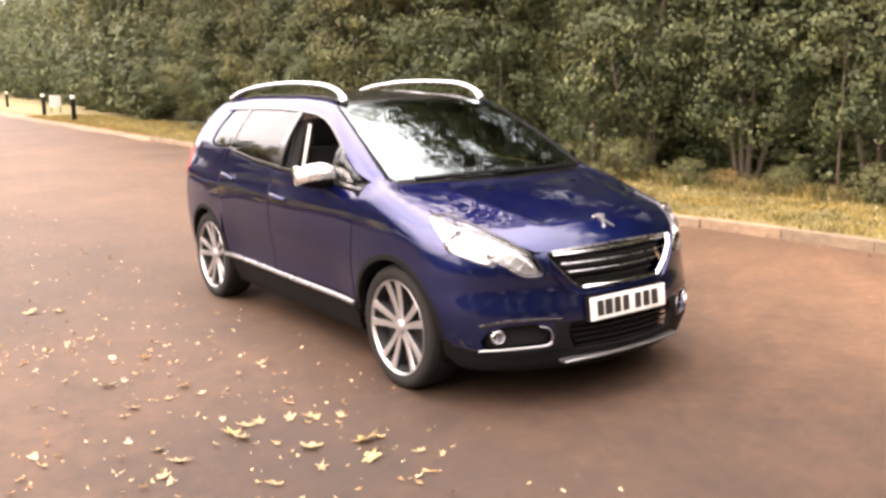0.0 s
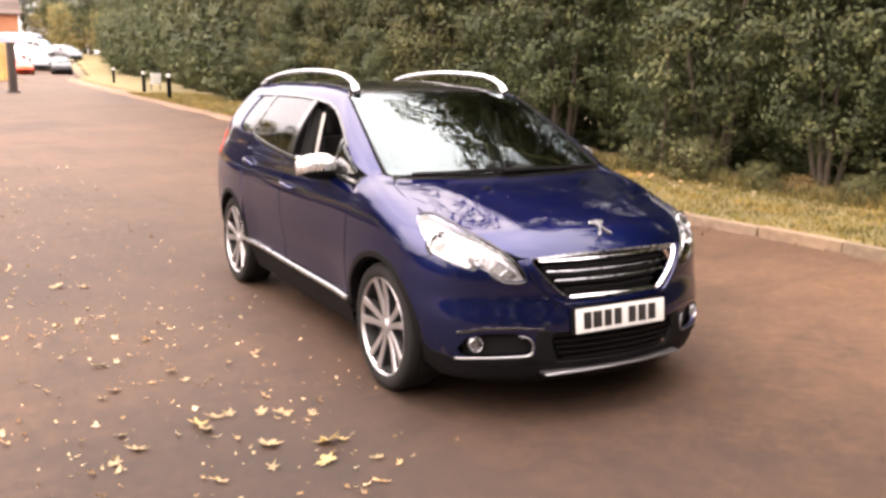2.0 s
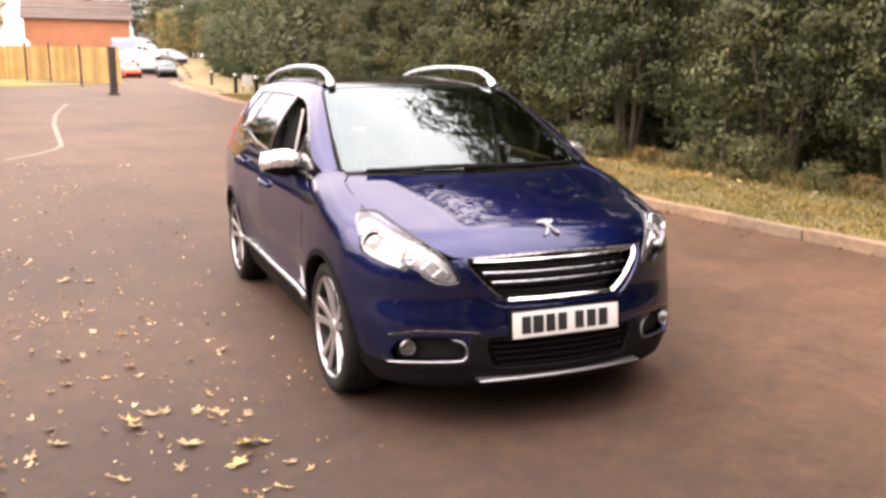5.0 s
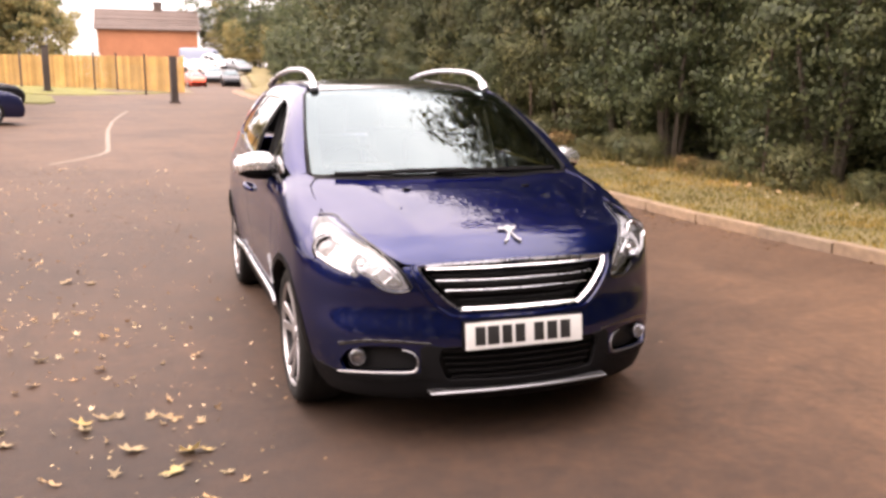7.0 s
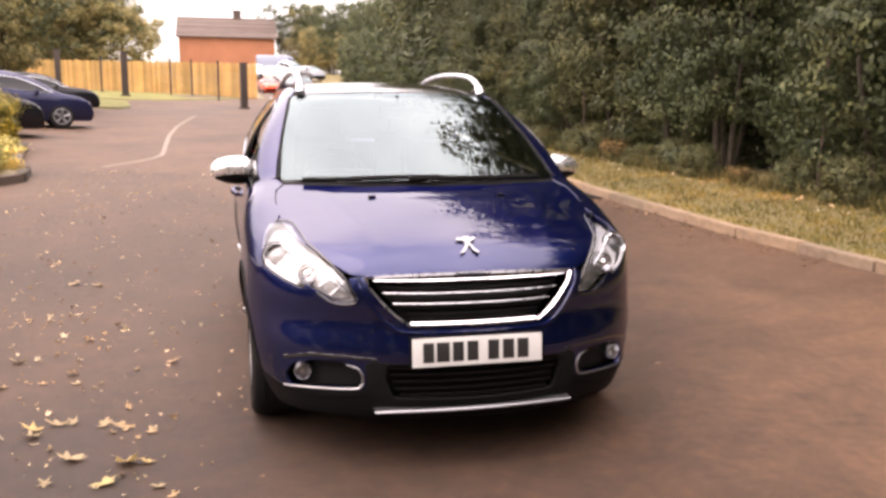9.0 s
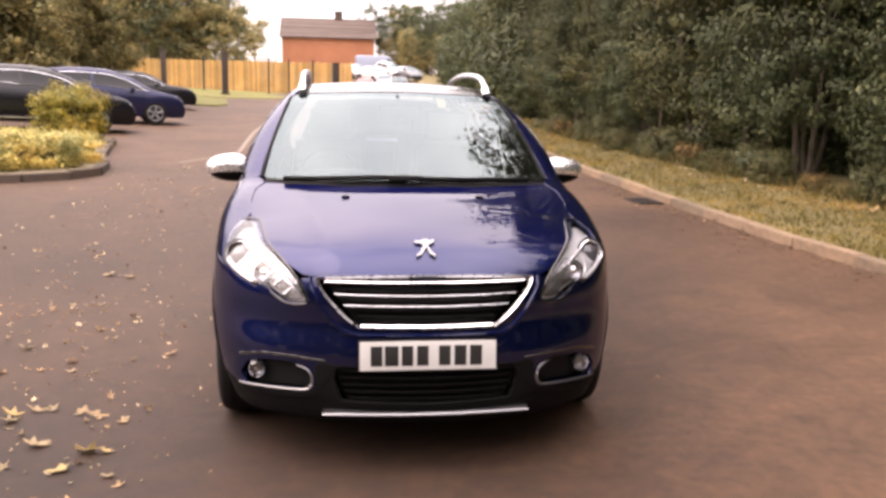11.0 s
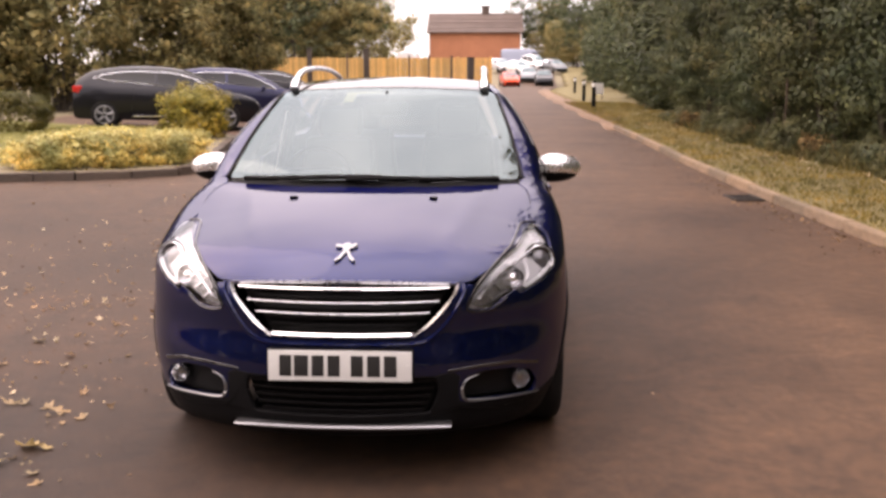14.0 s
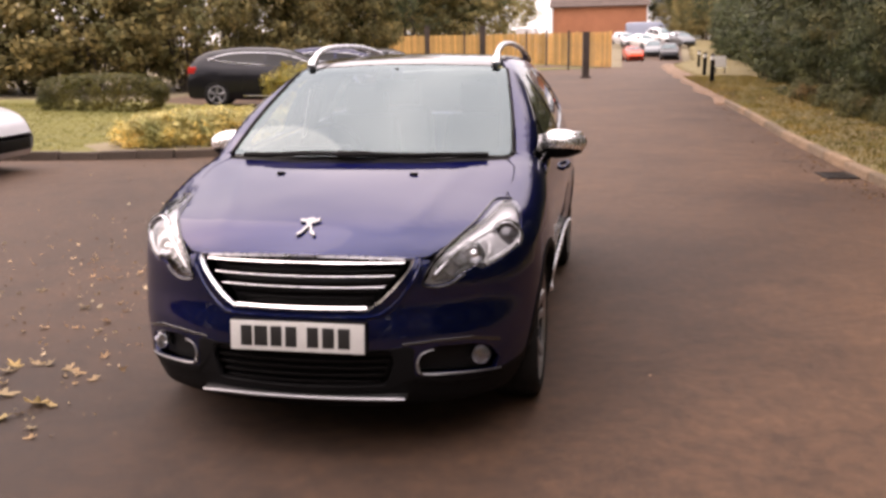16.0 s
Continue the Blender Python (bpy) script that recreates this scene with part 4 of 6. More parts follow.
em = Matrix.Translation(Vector(p[0]) + Vector(n[0]) * .003) @ Vector(n[0]).to_track_quat("Z", "Y").to_matrix().to_4x4()
bm = bmesh.new()
for pts in ([(-.012, .040), (.018, .042), (.030, .026), (.012, .004), (-.006, .002), (-.018, .020)], [(-.052, .036), (-.050, .025), (-.014, .021), (-.012, .034)], [(.022, .032), (.048, .042), (.054, .031), (.028, .016)],
            [(-.006, .012), (.008, .004), (-.022, -.032), (-.046, -.042), (-.045, -.031), (-.029, -.023)], [(.004, .010), (.018, .006), (.031, -.018), (.052, -.034), (.045, -.043), (.022, -.028)]):
    lo = [bm.verts.new(em @ Vector((x * .80, y * 1.25, 0))) for x, y in pts]
    hi = [bm.verts.new(em @ Vector((x * .74, y * 1.18, .006))) for x, y in pts]
    bm.faces.new(hi)
    for i in range(len(pts)):
        bm.faces.new((lo[i], lo[(i + 1) % len(pts)], hi[(i + 1) % len(pts)], hi[i]))
bmesh.ops.recalc_face_normals(bm, faces=bm.faces[:])
part("emblem", bm, DULL, car, "plain chrome emblem", smooth=False)

# -- lamps, fenders, doors, glass: each side
HEAD = HEAD_LOW + [(49.5, .822)] + HEAD_TOP


def wheel_arc(y0, r, a0, a1, n=14):
    return [(y0 - r * math.cos(radians(a0 + (a1 - a0) * k / n)), .318 + r * math.sin(radians(a0 + (a1 - a0) * k / n))) for k in range(n + 1)]


def side_to_section(pts):
    """Height to section angle, for points on the flank."""
    p, _ = cast(*on_side(np.array(pts)))
    return [(a[1], math.degrees(math.atan2(a[2] - .6, a[0])) / BEND) for a in p]


fender = side_to_section(wheel_arc(0, .372, 172, 42))
quarter = side_to_section(wheel_arc(2.537, .372, 176, 32))
for s in (-1, 1):
    # headlamp
    lamp = new("headlamp")
    lamp.parent = car
    tagged(lamp, "clear headlamp with silver reflector and projector")
    panel("lamp_cover", deg(HEAD), on_front, CLEAR, lamp, s, .025, .002, .004)
    inner = deg([(40 + (a - 40) * 1.005, .775 + (b - .775) * 1.01) for a, b in HEAD])
    panel("lamp_housing", inner, on_front, LAMP_WHITE, lamp, s, .03, -.034, -.032)
    pocket = [(25.6, .668), (27.0, .660), (29.2, .664), (32.0, .698), (34.8, .720), (37.2, .745), (37.8, .800), (35.2, .814), (30.4, .768), (27.2, .722)]
    panel("lamp_pocket", deg(pocket), on_front, POCKET_GREY, lamp, s, .02, -.028, .010, label="ribbed grey reflector of the headlamp")
    for a, z in ((28.5, .700), (31.0, .733), (33.6, .762)):
        bm = bmesh.new()
        tube(bm, [front_at((a + d) * s, z + h, -.024)[0] for d, h in ((-1.2, .030), (0, 0), (1.6, -.028))], .004, 6)
        part("lamp_rib", bm, LAMP_SILVER, lamp)
    for a, z, r in ((45.2, .808, .046), (35.5, .755, .030)):
        p, n = front_at(a * s, z, -.030)
        turn = n.lerp(Vector((0, -1, .05)), .6).to_track_quat("X", "Z").to_matrix().to_4x4()
        bm = bmesh.new()
        lathe(bm, [(r * 1.25, .012), (r * 1.12, .020), (r, .012), (r * .92, -.01), (r * .9, -.02)], 28, Matrix.Translation(p) @ turn)
        part("lamp_ring", bm, LAMP_SILVER, lamp)
        bm = bmesh.new()
        lathe(bm, [(r * 1.42, .004), (r * 1.38, .013), (r * 1.27, .013), (r * 1.22, .006)], 28, Matrix.Translation(p) @ turn)
        part("lamp_bezel", bm, GLOSS_BLACK, lamp)
        bm = bmesh.new()
        lathe(bm, [(r * .95, -.012), (r * .8, .008), (r * .45, .018), (.0005, .022)], 24, Matrix.Translation(p) @ turn)
        part("projector_lens", bm, LENS_GREY if r > .035 else LAMP_SILVER, lamp)
    bm = bmesh.new()
    tube(bm, [front_at(a * s, z, -.008)[0] for a, z in spline([(26.5, .69), (30, .745), (35, .79), (41, .825), (48, .856)], 4)], .006, 6)
    part("lamp_strip", bm, LAMP_SILVER, lamp, "bright daytime running strip")
    bm = bmesh.new()
    tube(bm, [front_at(a * s, z, -.010)[0] for a, z in spline([(36.5, .715), (38.5, .745), (39.2, .80), (38.6, .822)], 4)], .005, 6)
    part("lamp_divider", bm, LAMP_WHITE, lamp)
    bm = bmesh.new()
    tube(bm, [front_at(a * s, z, -.012)[0] for a, z in spline([(49.4, .800), (46.4, .772), (41.5, .735), (37.2, .710)], 4)], .009, 6)
    part("lamp_strip", bm, LAMP_WHITE, lamp, "white lower light guide")
    bm = bmesh.new()
    tube(bm, [front_at(a * s, z, .002)[0] for a, z in spline([(54.6, .901), (51.5, .905), (48.5, .900), (44.5, .883), (41.2, .868), (35.2, .832), (29.8, .784), (26.4, .735), (23.9, .664), (25.9, .645), (29.3, .651), (32.4, .684)], 3)], .0045, 6)
    part("lamp_seal", bm, GLOSS_BLACK, lamp, "thin black seal round the lamp")
    # fog lamp in its pocket
    fog = new("fog_lamp")
    fog.parent = car
    panel("fog_pocket", deg([(30.5 + (a - 30.5) * 1.04, .365 + (b - .365) * 1.06) for a, b in POCKET]), on_front, GRILLE_BLACK, fog, s, .03, -.045, -.03)
    p, n = front_at(35.0 * s, .368, -.012)
    turn = n.lerp(Vector((0, -1, 0)), .55).to_track_quat("X", "Z").to_matrix().to_4x4()
    bm = bmesh.new()
    lathe(bm, [(.036, -.02), (.035, .006), (.032, .010), (.029, .002), (.022, -.018), (.012, -.024), (.0105, -.006), (.0085, .002), (.0005, .004)], 28, Matrix.Translation(p) @ turn)
    part("fog_reflector", bm, FOG_SILVER, fog)
    bm = bmesh.new()
    lathe(bm, [(.031, .009), (.020, .015), (.0005, .017)], 24, Matrix.Translation(p) @ turn)
    part("fog_glass", bm, CLEAR, fog)
    bm = bmesh.new()
    run = [(39.5, .300), (35, .309), (29, .316), (24, .322), (22.6, .335), (22.3, .37), (23.3, .402), (25.5, .414)]
    fat = [.0040, .0044, .0045, .0060, .0078, .0060, .0034, .0015]
    way_ = spline(run, 4)
    tube(bm, [front_at(a * s, z, .003)[0] for a, z in way_], [float(np.interp(k, np.arange(len(fat)) * 4, fat)) for k in range(len(way_))], 6, flat=.8)
    part("fog_trim", bm, DULL, fog, "dull satin strip round the fog lamp")
    panel("fog_brow", deg([(39.5, .424), (33, .450), (26, .452), (19.6, .444), (19.6, .436), (26, .440), (33, .436), (39.2, .410)]), on_front, GLOSS_BLACK, fog, s, .02, .004, .012, round_=.004)
    # front fender
    panel("front_fender", fender + sec([(-.335, 5.5), (-.398, 11.0), (-.325, 16.0), (-.215, 20.6), (-.182, 22.2), (-.10, 25.0), (.02, 26.8), (.145, 29.4), (.215, 32.0), (.275, 32.2), (.335, 27.6), (.372, 18.0), (.392, 0), (.392, -12)]), on_section, PAINT, car, s, .026, round_=.006)
    panel("fender_tip", deg([(45.5, .890), (49, .901), (52, .905), (56, .901), (59, .90), (58, .96), (52, .955), (46, .928)]), on_front, PAINT, car, s, .02, -.007, .004)
    # doors
    door = new("front_door")
    door.parent = car
    panel("door_panel", [(.402, .395), (.402, .60), (.385, .80), (.352, .945), (.42, .972), (.70, .990), (1.10, 1.008), (1.418, 1.026), (1.426, .80), (1.420, .395)], on_side, PAINT, door, s, .032)
    for yy, zz, nm in ((1.29, .862, door),):
        p, n = cast(*on_side(np.array([[yy - .10, zz - .006], [yy - .05, zz], [yy, zz + .004], [yy + .05, zz + .008], [yy + .09, zz + .008]]), s))
        bm = bmesh.new()
        tube(bm, [Vector(a + b * h) for a, b, h in zip(p, n, (.004, .026, .030, .026, .004))], [.010, .014, .015, .014, .010], 8, flat=1.2)
        part("door_handle", bm, PAINT, nm)
    rear = new("rear_door")
    rear.parent = car
    panel("door_panel", [(1.428, .395), (1.434, .80), (1.426, 1.028), (1.75, 1.052), (2.05, 1.085), (2.16, 1.11), (2.235, 1.02), (2.262, .90), (2.245, .76), (2.205, .66), (2.175, .56), (2.158, .46), (2.152, .395)], on_side, PAINT, rear, s, .032)
    p, n = cast(*on_side(np.array([[2.01, .915], [2.06, .925], [2.11, .930], [2.16, .935], [2.20, .935]]), s))
    bm = bmesh.new()
    tube(bm, [Vector(a + b * h) for a, b, h in zip(p, n, (.004, .026, .030, .026, .004))], [.010, .014, .015, .014, .010], 8, flat=1.2)
    part("door_handle", bm, PAINT, rear)
    # sill cladding with a bright strip
    panel("sill_cladding", [(.400, .385), (1.2, .380), (2.15, .385), (2.13, .20), (1.2, .195), (.41, .20)], on_side, BLACK_PLASTIC, car, s, .04, .003)
    p, n = cast(*on_side(np.array([[.40 + .09 * k, .372 + .012 * (k / 20) ** 2] for k in range(21)]), s))
    bm = bmesh.new()
    tube(bm, [Vector(a + b * .010) for a, b in zip(p, n)], .015, 8, flat=.9)
    part("sill_strip", bm, SATIN, car, "bright chrome strip along the sill")
    # arch trims
    for y0, a0, a1 in ((0, 3, 176), (2.537, 3, 177)):
        outer_arc, inner_arc = wheel_arc(y0, .385, a0, a1, 20), wheel_arc(y0, .352, a1, a0, 20)
        panel("arch_trim", outer_arc + inner_arc, on_side, BLACK_PLASTIC, car, s, .03, .004, .05, round_=.003)
    # rear quarter and pillar
    panel("rear_quarter", list(quarter) + sec([(2.213, 4.2), (2.255, 11.0), (2.274, 19.2), (2.246, 27.0), (2.168, 33.0), (2.40, 33.3), (2.53, 34.0), (2.59, 35.4), (2.58, 40.0), (2.53, 46.6), (2.49, 50.5), (2.66, 50.75), (2.62, 57.5), (2.92, 56.6), (3.05, 45), (3.16, 34), (3.24, 27), (3.28, 10), (3.24, -14)]), on_section, PAINT, car, s, .035, round_=.008)
    # pillar and cantrail
    panel("roof_pillar", sec([(.305, 28.8), (.45, 31.0), (.60, 36.2), (.736, 41.2), (.86, 45.0), (.98, 47.8), (1.12, 49.6), (1.30, 50.5), (1.67, 51.4), (2.20, 51.7), (2.45, 51.5), (2.655, 50.6), (2.615, 57.3), (2.30, 58.3), (1.6, 58.6), (1.15, 57.8), (1.035, 55.4), (.90, 52.0), (.75, 48.0), (.60, 43.3), (.45, 38.0), (.345, 34.2), (.285, 32.0)]), on_section, PAINT, car, s, .03, round_=.01)
    # side glass; the driver's window stands open
    win = [("rear_window", [(1.405, 50.7), (1.67, 51.2), (2.12, 51.3), (2.155, 33.4), (2.05, 31.6), (1.75, 29.8), (1.385, 28.4)]), ("quarter_window", [(2.19, 51.2), (2.38, 51.0), (2.46, 50.2), (2.50, 46.4), (2.55, 40.0), (2.56, 35.9), (2.51, 34.9), (2.40, 34.2), (2.19, 33.9)]), ("front_quarter_glass", [(.40, 28.8), (.46, 30.8), (.60, 35.6), (.66, 37.8), (.67, 26.9), (.55, 26.5)])]
    if s == 1:
        win.append(("front_window", [(.69, 39.0), (.86, 44.6), (.98, 47.4), (1.12, 49.2), (1.30, 50.1), (1.33, 50.2), (1.30, 27.8), (1.10, 27.4), (.70, 26.8)]))
    for nm, pts in win:
        panel(nm, sec(pts), on_section, TINTED, car, s, .04, -.006, .003)
    panel("window_frame", sec([(1.31, 27.6), (1.335, 50.5), (1.402, 50.8), (1.382, 28.0)]), on_section, GLOSS_BLACK, car, s, .03, -.001)
    panel("window_frame", sec([(2.135, 51.6), (2.19, 51.6), (2.19, 33.4), (2.16, 33.2)]), on_section, GLOSS_BLACK, car, s, .03, -.001)
    panel("window_frame", sec([(.67, 26.4), (.66, 38.4), (.685, 39.4), (.70, 26.4)]), on_section, GLOSS_BLACK, car, s, .02, -.001)
    panel("belt_trim", sec([(.36, 26.2), (.55, 26.8), (1.10, 27.9), (1.43, 29.0), (1.75, 30.3), (2.05, 32.3), (2.18, 34.0), (2.18, 33.0), (2.05, 31.4), (1.75, 29.2), (1.43, 27.8), (1.10, 26.7), (.55, 25.7), (.36, 25.2)]), on_section, GLOSS_BLACK, car, s, .02, .003, .02, round_=.003)
    panel("window_seal", sec([(.60, 35.7), (.736, 40.7), (.86, 44.5), (.98, 47.3), (1.12, 49.1), (1.30, 50.0), (1.67, 50.9), (2.20, 51.2), (2.45, 51.0), (2.45, 51.8), (2.20, 52.1), (1.67, 51.8), (1.30, 50.9), (1.12, 50.0), (.98, 48.2), (.86, 45.4), (.736, 41.7), (.60, 36.7)]), on_section, GLOSS_BLACK, car, s, .02, .003, .02, round_=.002)
    # roof rail
    p, _ = cast(*on_section(np.array(sec([(1.02, 57.8), (1.10, 58.6), (1.30, 59.2), (1.7, 59.8), (2.1, 59.8), (2.5, 59.0), (2.72, 57.6)])), s))
    rise = (.012, .050, .072, .076, .070, .050, .010)
    pts = spline([tuple(a + np.array([0, 0, h])) for a, h in zip(p, rise)], 5)
    bm = bmesh.new()
    n_ = len(pts)
    tube(bm, pts, [.018 if 3 < i < n_ - 4 else .026 for i in range(n_)], 10, flat=.8)
    rail = part("roof_rail", bm, SATIN, car, "satin silver roof rail")
    # door mirror
    mirror = new("door_mirror")
    mirror.parent = car
    bm = bmesh.new()
    bmesh.ops.create_uvsphere(bm, u_segments=28, v_segments=16, radius=1)
    for v in bm.verts:
        x, y, z = v.co
        sq = lambda c: math.copysign(abs(c) ** .86, c)
        v.co = Vector((sq(x) * .113 * s, sq(y) * .070 - .03 * (1 - x) * 0 + .022 * x, sq(z) * .070 * (1 - .20 * x)))
    upper = bm.copy()
    cut = bmesh.ops.bisect_plane(bm, geom=bm.verts[:] + bm.edges[:] + bm.faces[:], plane_co=(0, 0, -.040), plane_no=(0, .35, 1), clear_inner=True)
    bmesh.ops.recalc_face_normals(bm, faces=bm.faces[:])
    bm.transform(Matrix.Translation((.897 * s, .715, 1.042)))
    part("mirror_cap", bm, CAP_SILVER, mirror, "bright chrome mirror cap")
    bmesh.ops.bisect_plane(upper, geom=upper.verts[:] + upper.edges[:] + upper.faces[:], plane_co=(0, 0, -.040), plane_no=(0, .35, 1), clear_outer=True)
    bmesh.ops.recalc_face_normals(upper, faces=upper.faces[:])
    upper.transform(Matrix.Translation((.897 * s, .715, 1.040)))
    part("mirror_shell", upper, BLACK_PLASTIC, mirror)
    bm = bmesh.new()
    tube(bm, [(.79 * s, .70, .985), (.83 * s, .71, .990), (.87 * s, .715, 1.005)], [.040, .030, .026], 10, flat=.6)
    part("mirror_arm", bm, BLACK_PLASTIC, mirror)
    bm = bmesh.new()
    box(bm, (.18, .006, .11), (.897 * s, .782, 1.040), .02, segments=3)
    part("mirror_glass", bm, MIRROR, mirror)
    # tail lamp and rear details
    panel("tail_lamp", sec([(3.02, 34), (3.16, 32), (3.20, 24), (3.16, 17), (3.02, 22)]), on_section, RED_LAMP, car, s, .04, .006, .01)

# -- windscreen, roof glass, tailgate
WS = [(0, .088), (.30, .124), (.52, .196), (.664, .252), (.680, .285), (.648, .56), (.612, .78), (.572, 1.005), (.545, 1.022), (.30, .972), (0, .952)]
panel("windscreen", mirrored(WS), on_top, SCREEN, car, step=.03, lift=-.001, lip=.005, label="raked windscreen reflecting the sky", round_=.02)
inner_ws = [(0, .115), (.30, .150), (.50, .215), (.615, .285), (.620, .31), (.585, .58), (.552, .79), (.520, .965), (.30, .938), (0, .918)]
panel("windscreen_border", mirrored([(a * 1.006, b + (.006 if b > .6 else -.004)) for a, b in WS]), on_top, GLOSS_BLACK, car, step=.03, lift=-.007, lip=.003, holes=[mirrored(inner_ws)], round_=.02)
panel("panoramic_roof", mirrored([(0, .962), (.30, .982), (.515, 1.030), (.512, 1.4), (.50, 2.0), (.49, 2.55), (.47, 2.66), (0, 2.72)]), on_top, GLOSS_BLACK, car, step=.045, label="black glass panoramic roof", round_=.03)
panel("roof_tail", mirrored([(0, 2.73), (.47, 2.67), (.51, 2.66), (.52, 2.90), (0, 2.97)]), on_top, PAINT, car, step=.045)


def on_back(q, s=1):
    return np.stack([q[:, 0] * s, 0 * q[:, 0] + 4.0, q[:, 1]], 1), np.tile([0.0, -1, 0], (len(q), 1))


tail = new("tailgate")
tail.parent = car
panel("tailgate_panel", mirrored([(0, 1.05), (.64, 1.05), (.68, .80), (.62, .62), (0, .60)]), on_back, PAINT, tail, step=.05)
panel("rear_screen", mirrored([(0, 1.40), (.46, 1.38), (.60, 1.07), (0, 1.06)]), on_back, TINTED, tail, step=.05)
panel("rear_bumper", mirrored([(0, .59), (.62, .61), (.69, .78), (.76, .75), (.78, .28), (0, .26)]), on_back, BLACK_PLASTIC, car, step=.05)

for s in (-1, 1):
    p, n = cast(*on_top(np.array(spline([(.690, .27), (.682, .33), (.655, .56), (.618, .78), (.579, 1.00)], 5)), s))
    bm = bmesh.new()
    tube(bm, [Vector(a + b * .001) for a, b in zip(p, n)], .008, 6)
    part("screen_trim", bm, BLACK_PLASTIC, car)

# -- wipers
for pts in ([(-.58, .190), (-.40, .140), (-.15, .106), (.06, .098)], [(-.10, .088), (.20, .100), (.42, .145), (.58, .196)]):
    p, n = cast(*on_top(np.array(spline(pts, 5))))
    bm = bmesh.new()
    tube(bm, [Vector(a + b * .015) for a, b in zip(p, n)], .012, 6)
    part("wiper", bm, BLACK_PLASTIC, car)


# -- wheels
def wheel(y0, s):
    """A tyre and a ten-spoked alloy rim in five pairs."""
    w = new("wheel")
    w.parent = car
    m = Matrix.Translation((.742 * s, y0, .318)) @ Matrix.Diagonal((s, 1, 1, 1))
    bm = bmesh.new()
    lathe(bm, [(.236, -.095), (.252, -.104), (.285, -.106), (.307, -.098), (.316, -.080), (.318, -.04), (.318, .04), (.316, .080), (.307, .098), (.287, .108), (.262, .107), (.246, .098), (.238, .088)], 56, m)
    for x in (-.055, -.02, .02, .055):
        lathe(bm, [(.3185, x - .004), (.3205, x - .003), (.3205, x + .003), (.3185, x + .004)], 56, m)
    bmesh.ops.recalc_face_normals(bm, faces=bm.faces[:])
    part("tyre", bm, RUBBER, w)
    rim = bmesh.new()
    lathe(rim, [(.236, .086), (.241, .093), (.246, .098), (.244, .102), (.240, .100), (.235, .090)], 56, m)
    bmesh.ops.recalc_face_normals(rim, faces=rim.faces[:])
    rim_ob = part("rim", rim, RIM_FACE, w, "machined alloy rim with dark pockets")
    bm = bmesh.new()
    lathe(bm, [(.236, -.09), (.222, -.08), (.218, .06), (.225, .086)], 56, m)
    bmesh.ops.recalc_face_normals(bm, faces=bm.faces[:])
    part("rim_barrel", bm, RIM_DARK, rim_ob)
    bm = bmesh.new()
    lathe(bm, [(.222, .02), (.12, .03), (.03, .035), (.0005, .035)], 40, m)
    bmesh.ops.recalc_face_normals(bm, faces=bm.faces[:])
    part("wheel_disc", bm, RIM_DARK, rim_ob)
    for k in range(5):
        for side in (-1, 1):
            spoke, rows = bmesh.new(), []
            for t in range(7):
                u = t / 6
                r, spread = .030 + .204 * u, (.013 + .040 * u ** 1.3) * side
                wide, out = .0145 + .007 * u + (.004 if t == 6 else 0), .076 + .022 * u ** 2
                ang = 2 * math.pi * k / 5 + .14
                c, sn = math.cos(ang), math.sin(ang)
                rows.append([spoke.verts.new(m @ Vector((x, r * c - (spread + off) * sn, r * sn + (spread + off) * c))) for off, x in ((-wide, out - .008), (-wide * .84, out), (wide * .84, out), (wide, out - .008), (wide, out - .045), (-wide, out - .045))])
            for a, b in zip(rows, rows[1:]):
                for j in range(6):
                    spoke.faces.new((a[j], a[(j + 1) % 6], b[(j + 1) % 6], b[j]))
            bmesh.ops.recalc_face_normals(spoke, faces=spoke.faces[:])
            spoke_ob = part("spoke", spoke, RIM_FACE, rim_ob)
            spoke_ob.data.materials.append(RIM_DARK)
            for f in spoke_ob.data.polygons:
                f.material_index = int(f.index % 6 > 2)
    bm = bmesh.new()
    lathe(bm, [(.040, .05), (.038, .082), (.028, .088), (.0005, .090)], 24, m)
    bmesh.ops.recalc_face_normals(bm, faces=bm.faces[:])
    part("hub_cap", bm, RIM_FACE, rim_ob)
    bm = bmesh.new()
    lathe(bm, [(.362, .02), (.368, -.16), (.0005, -.17)], 36, Matrix.Translation((.748 * s, y0, .330)) @ Matrix.Diagonal((s, 1, 1, 1)))
    for v in list(bm.verts):
        if v.co.z < .20:
            v.co.z = .20
    part("wheel_liner", bm, BLACK_PLASTIC, w)


for s in (-1, 1):
    for y0 in (0, 2.537):
        wheel(y0, s)

# -- underside and cabin
bm = bmesh.new()
box(bm, (1.30, 1.75, .06), (0, 1.27, .22), .01)
box(bm, (.76, .90, .06), (0, -.17, .22), .01)
box(bm, (1.30, .55, .06), (0, 3.0, .25), .01)
part("underbody", bm, BLACK_PLASTIC, car)
bm = bmesh.new()
box(bm, (1.28, .05, .75), (0, .30, .60), .01)
part("firewall", bm, BLACK_PLASTIC, car)
bm = bmesh.new()
box(bm, (1.36, .42, .20), (0, .48, .885), .06, segments=3)
box(bm, (.34, .16, .09), (-.36, .58, 1.00), .04, segments=3)
part("dashboard", bm, DASH, car)
bm = bmesh.new()
ring = [Vector((-.36 + .18 * math.cos(a), .80 + .05 * math.sin(a), .96 + .17 * math.sin(a))) for a in (2 * math.pi * k / 24 for k in range(25))]
tube(bm, ring, .015, 6, caps=False)
box(bm, (.30, .03, .05), (-.36, .80, .96), .012)
part("steering_wheel", bm, BLACK_PLASTIC, car)
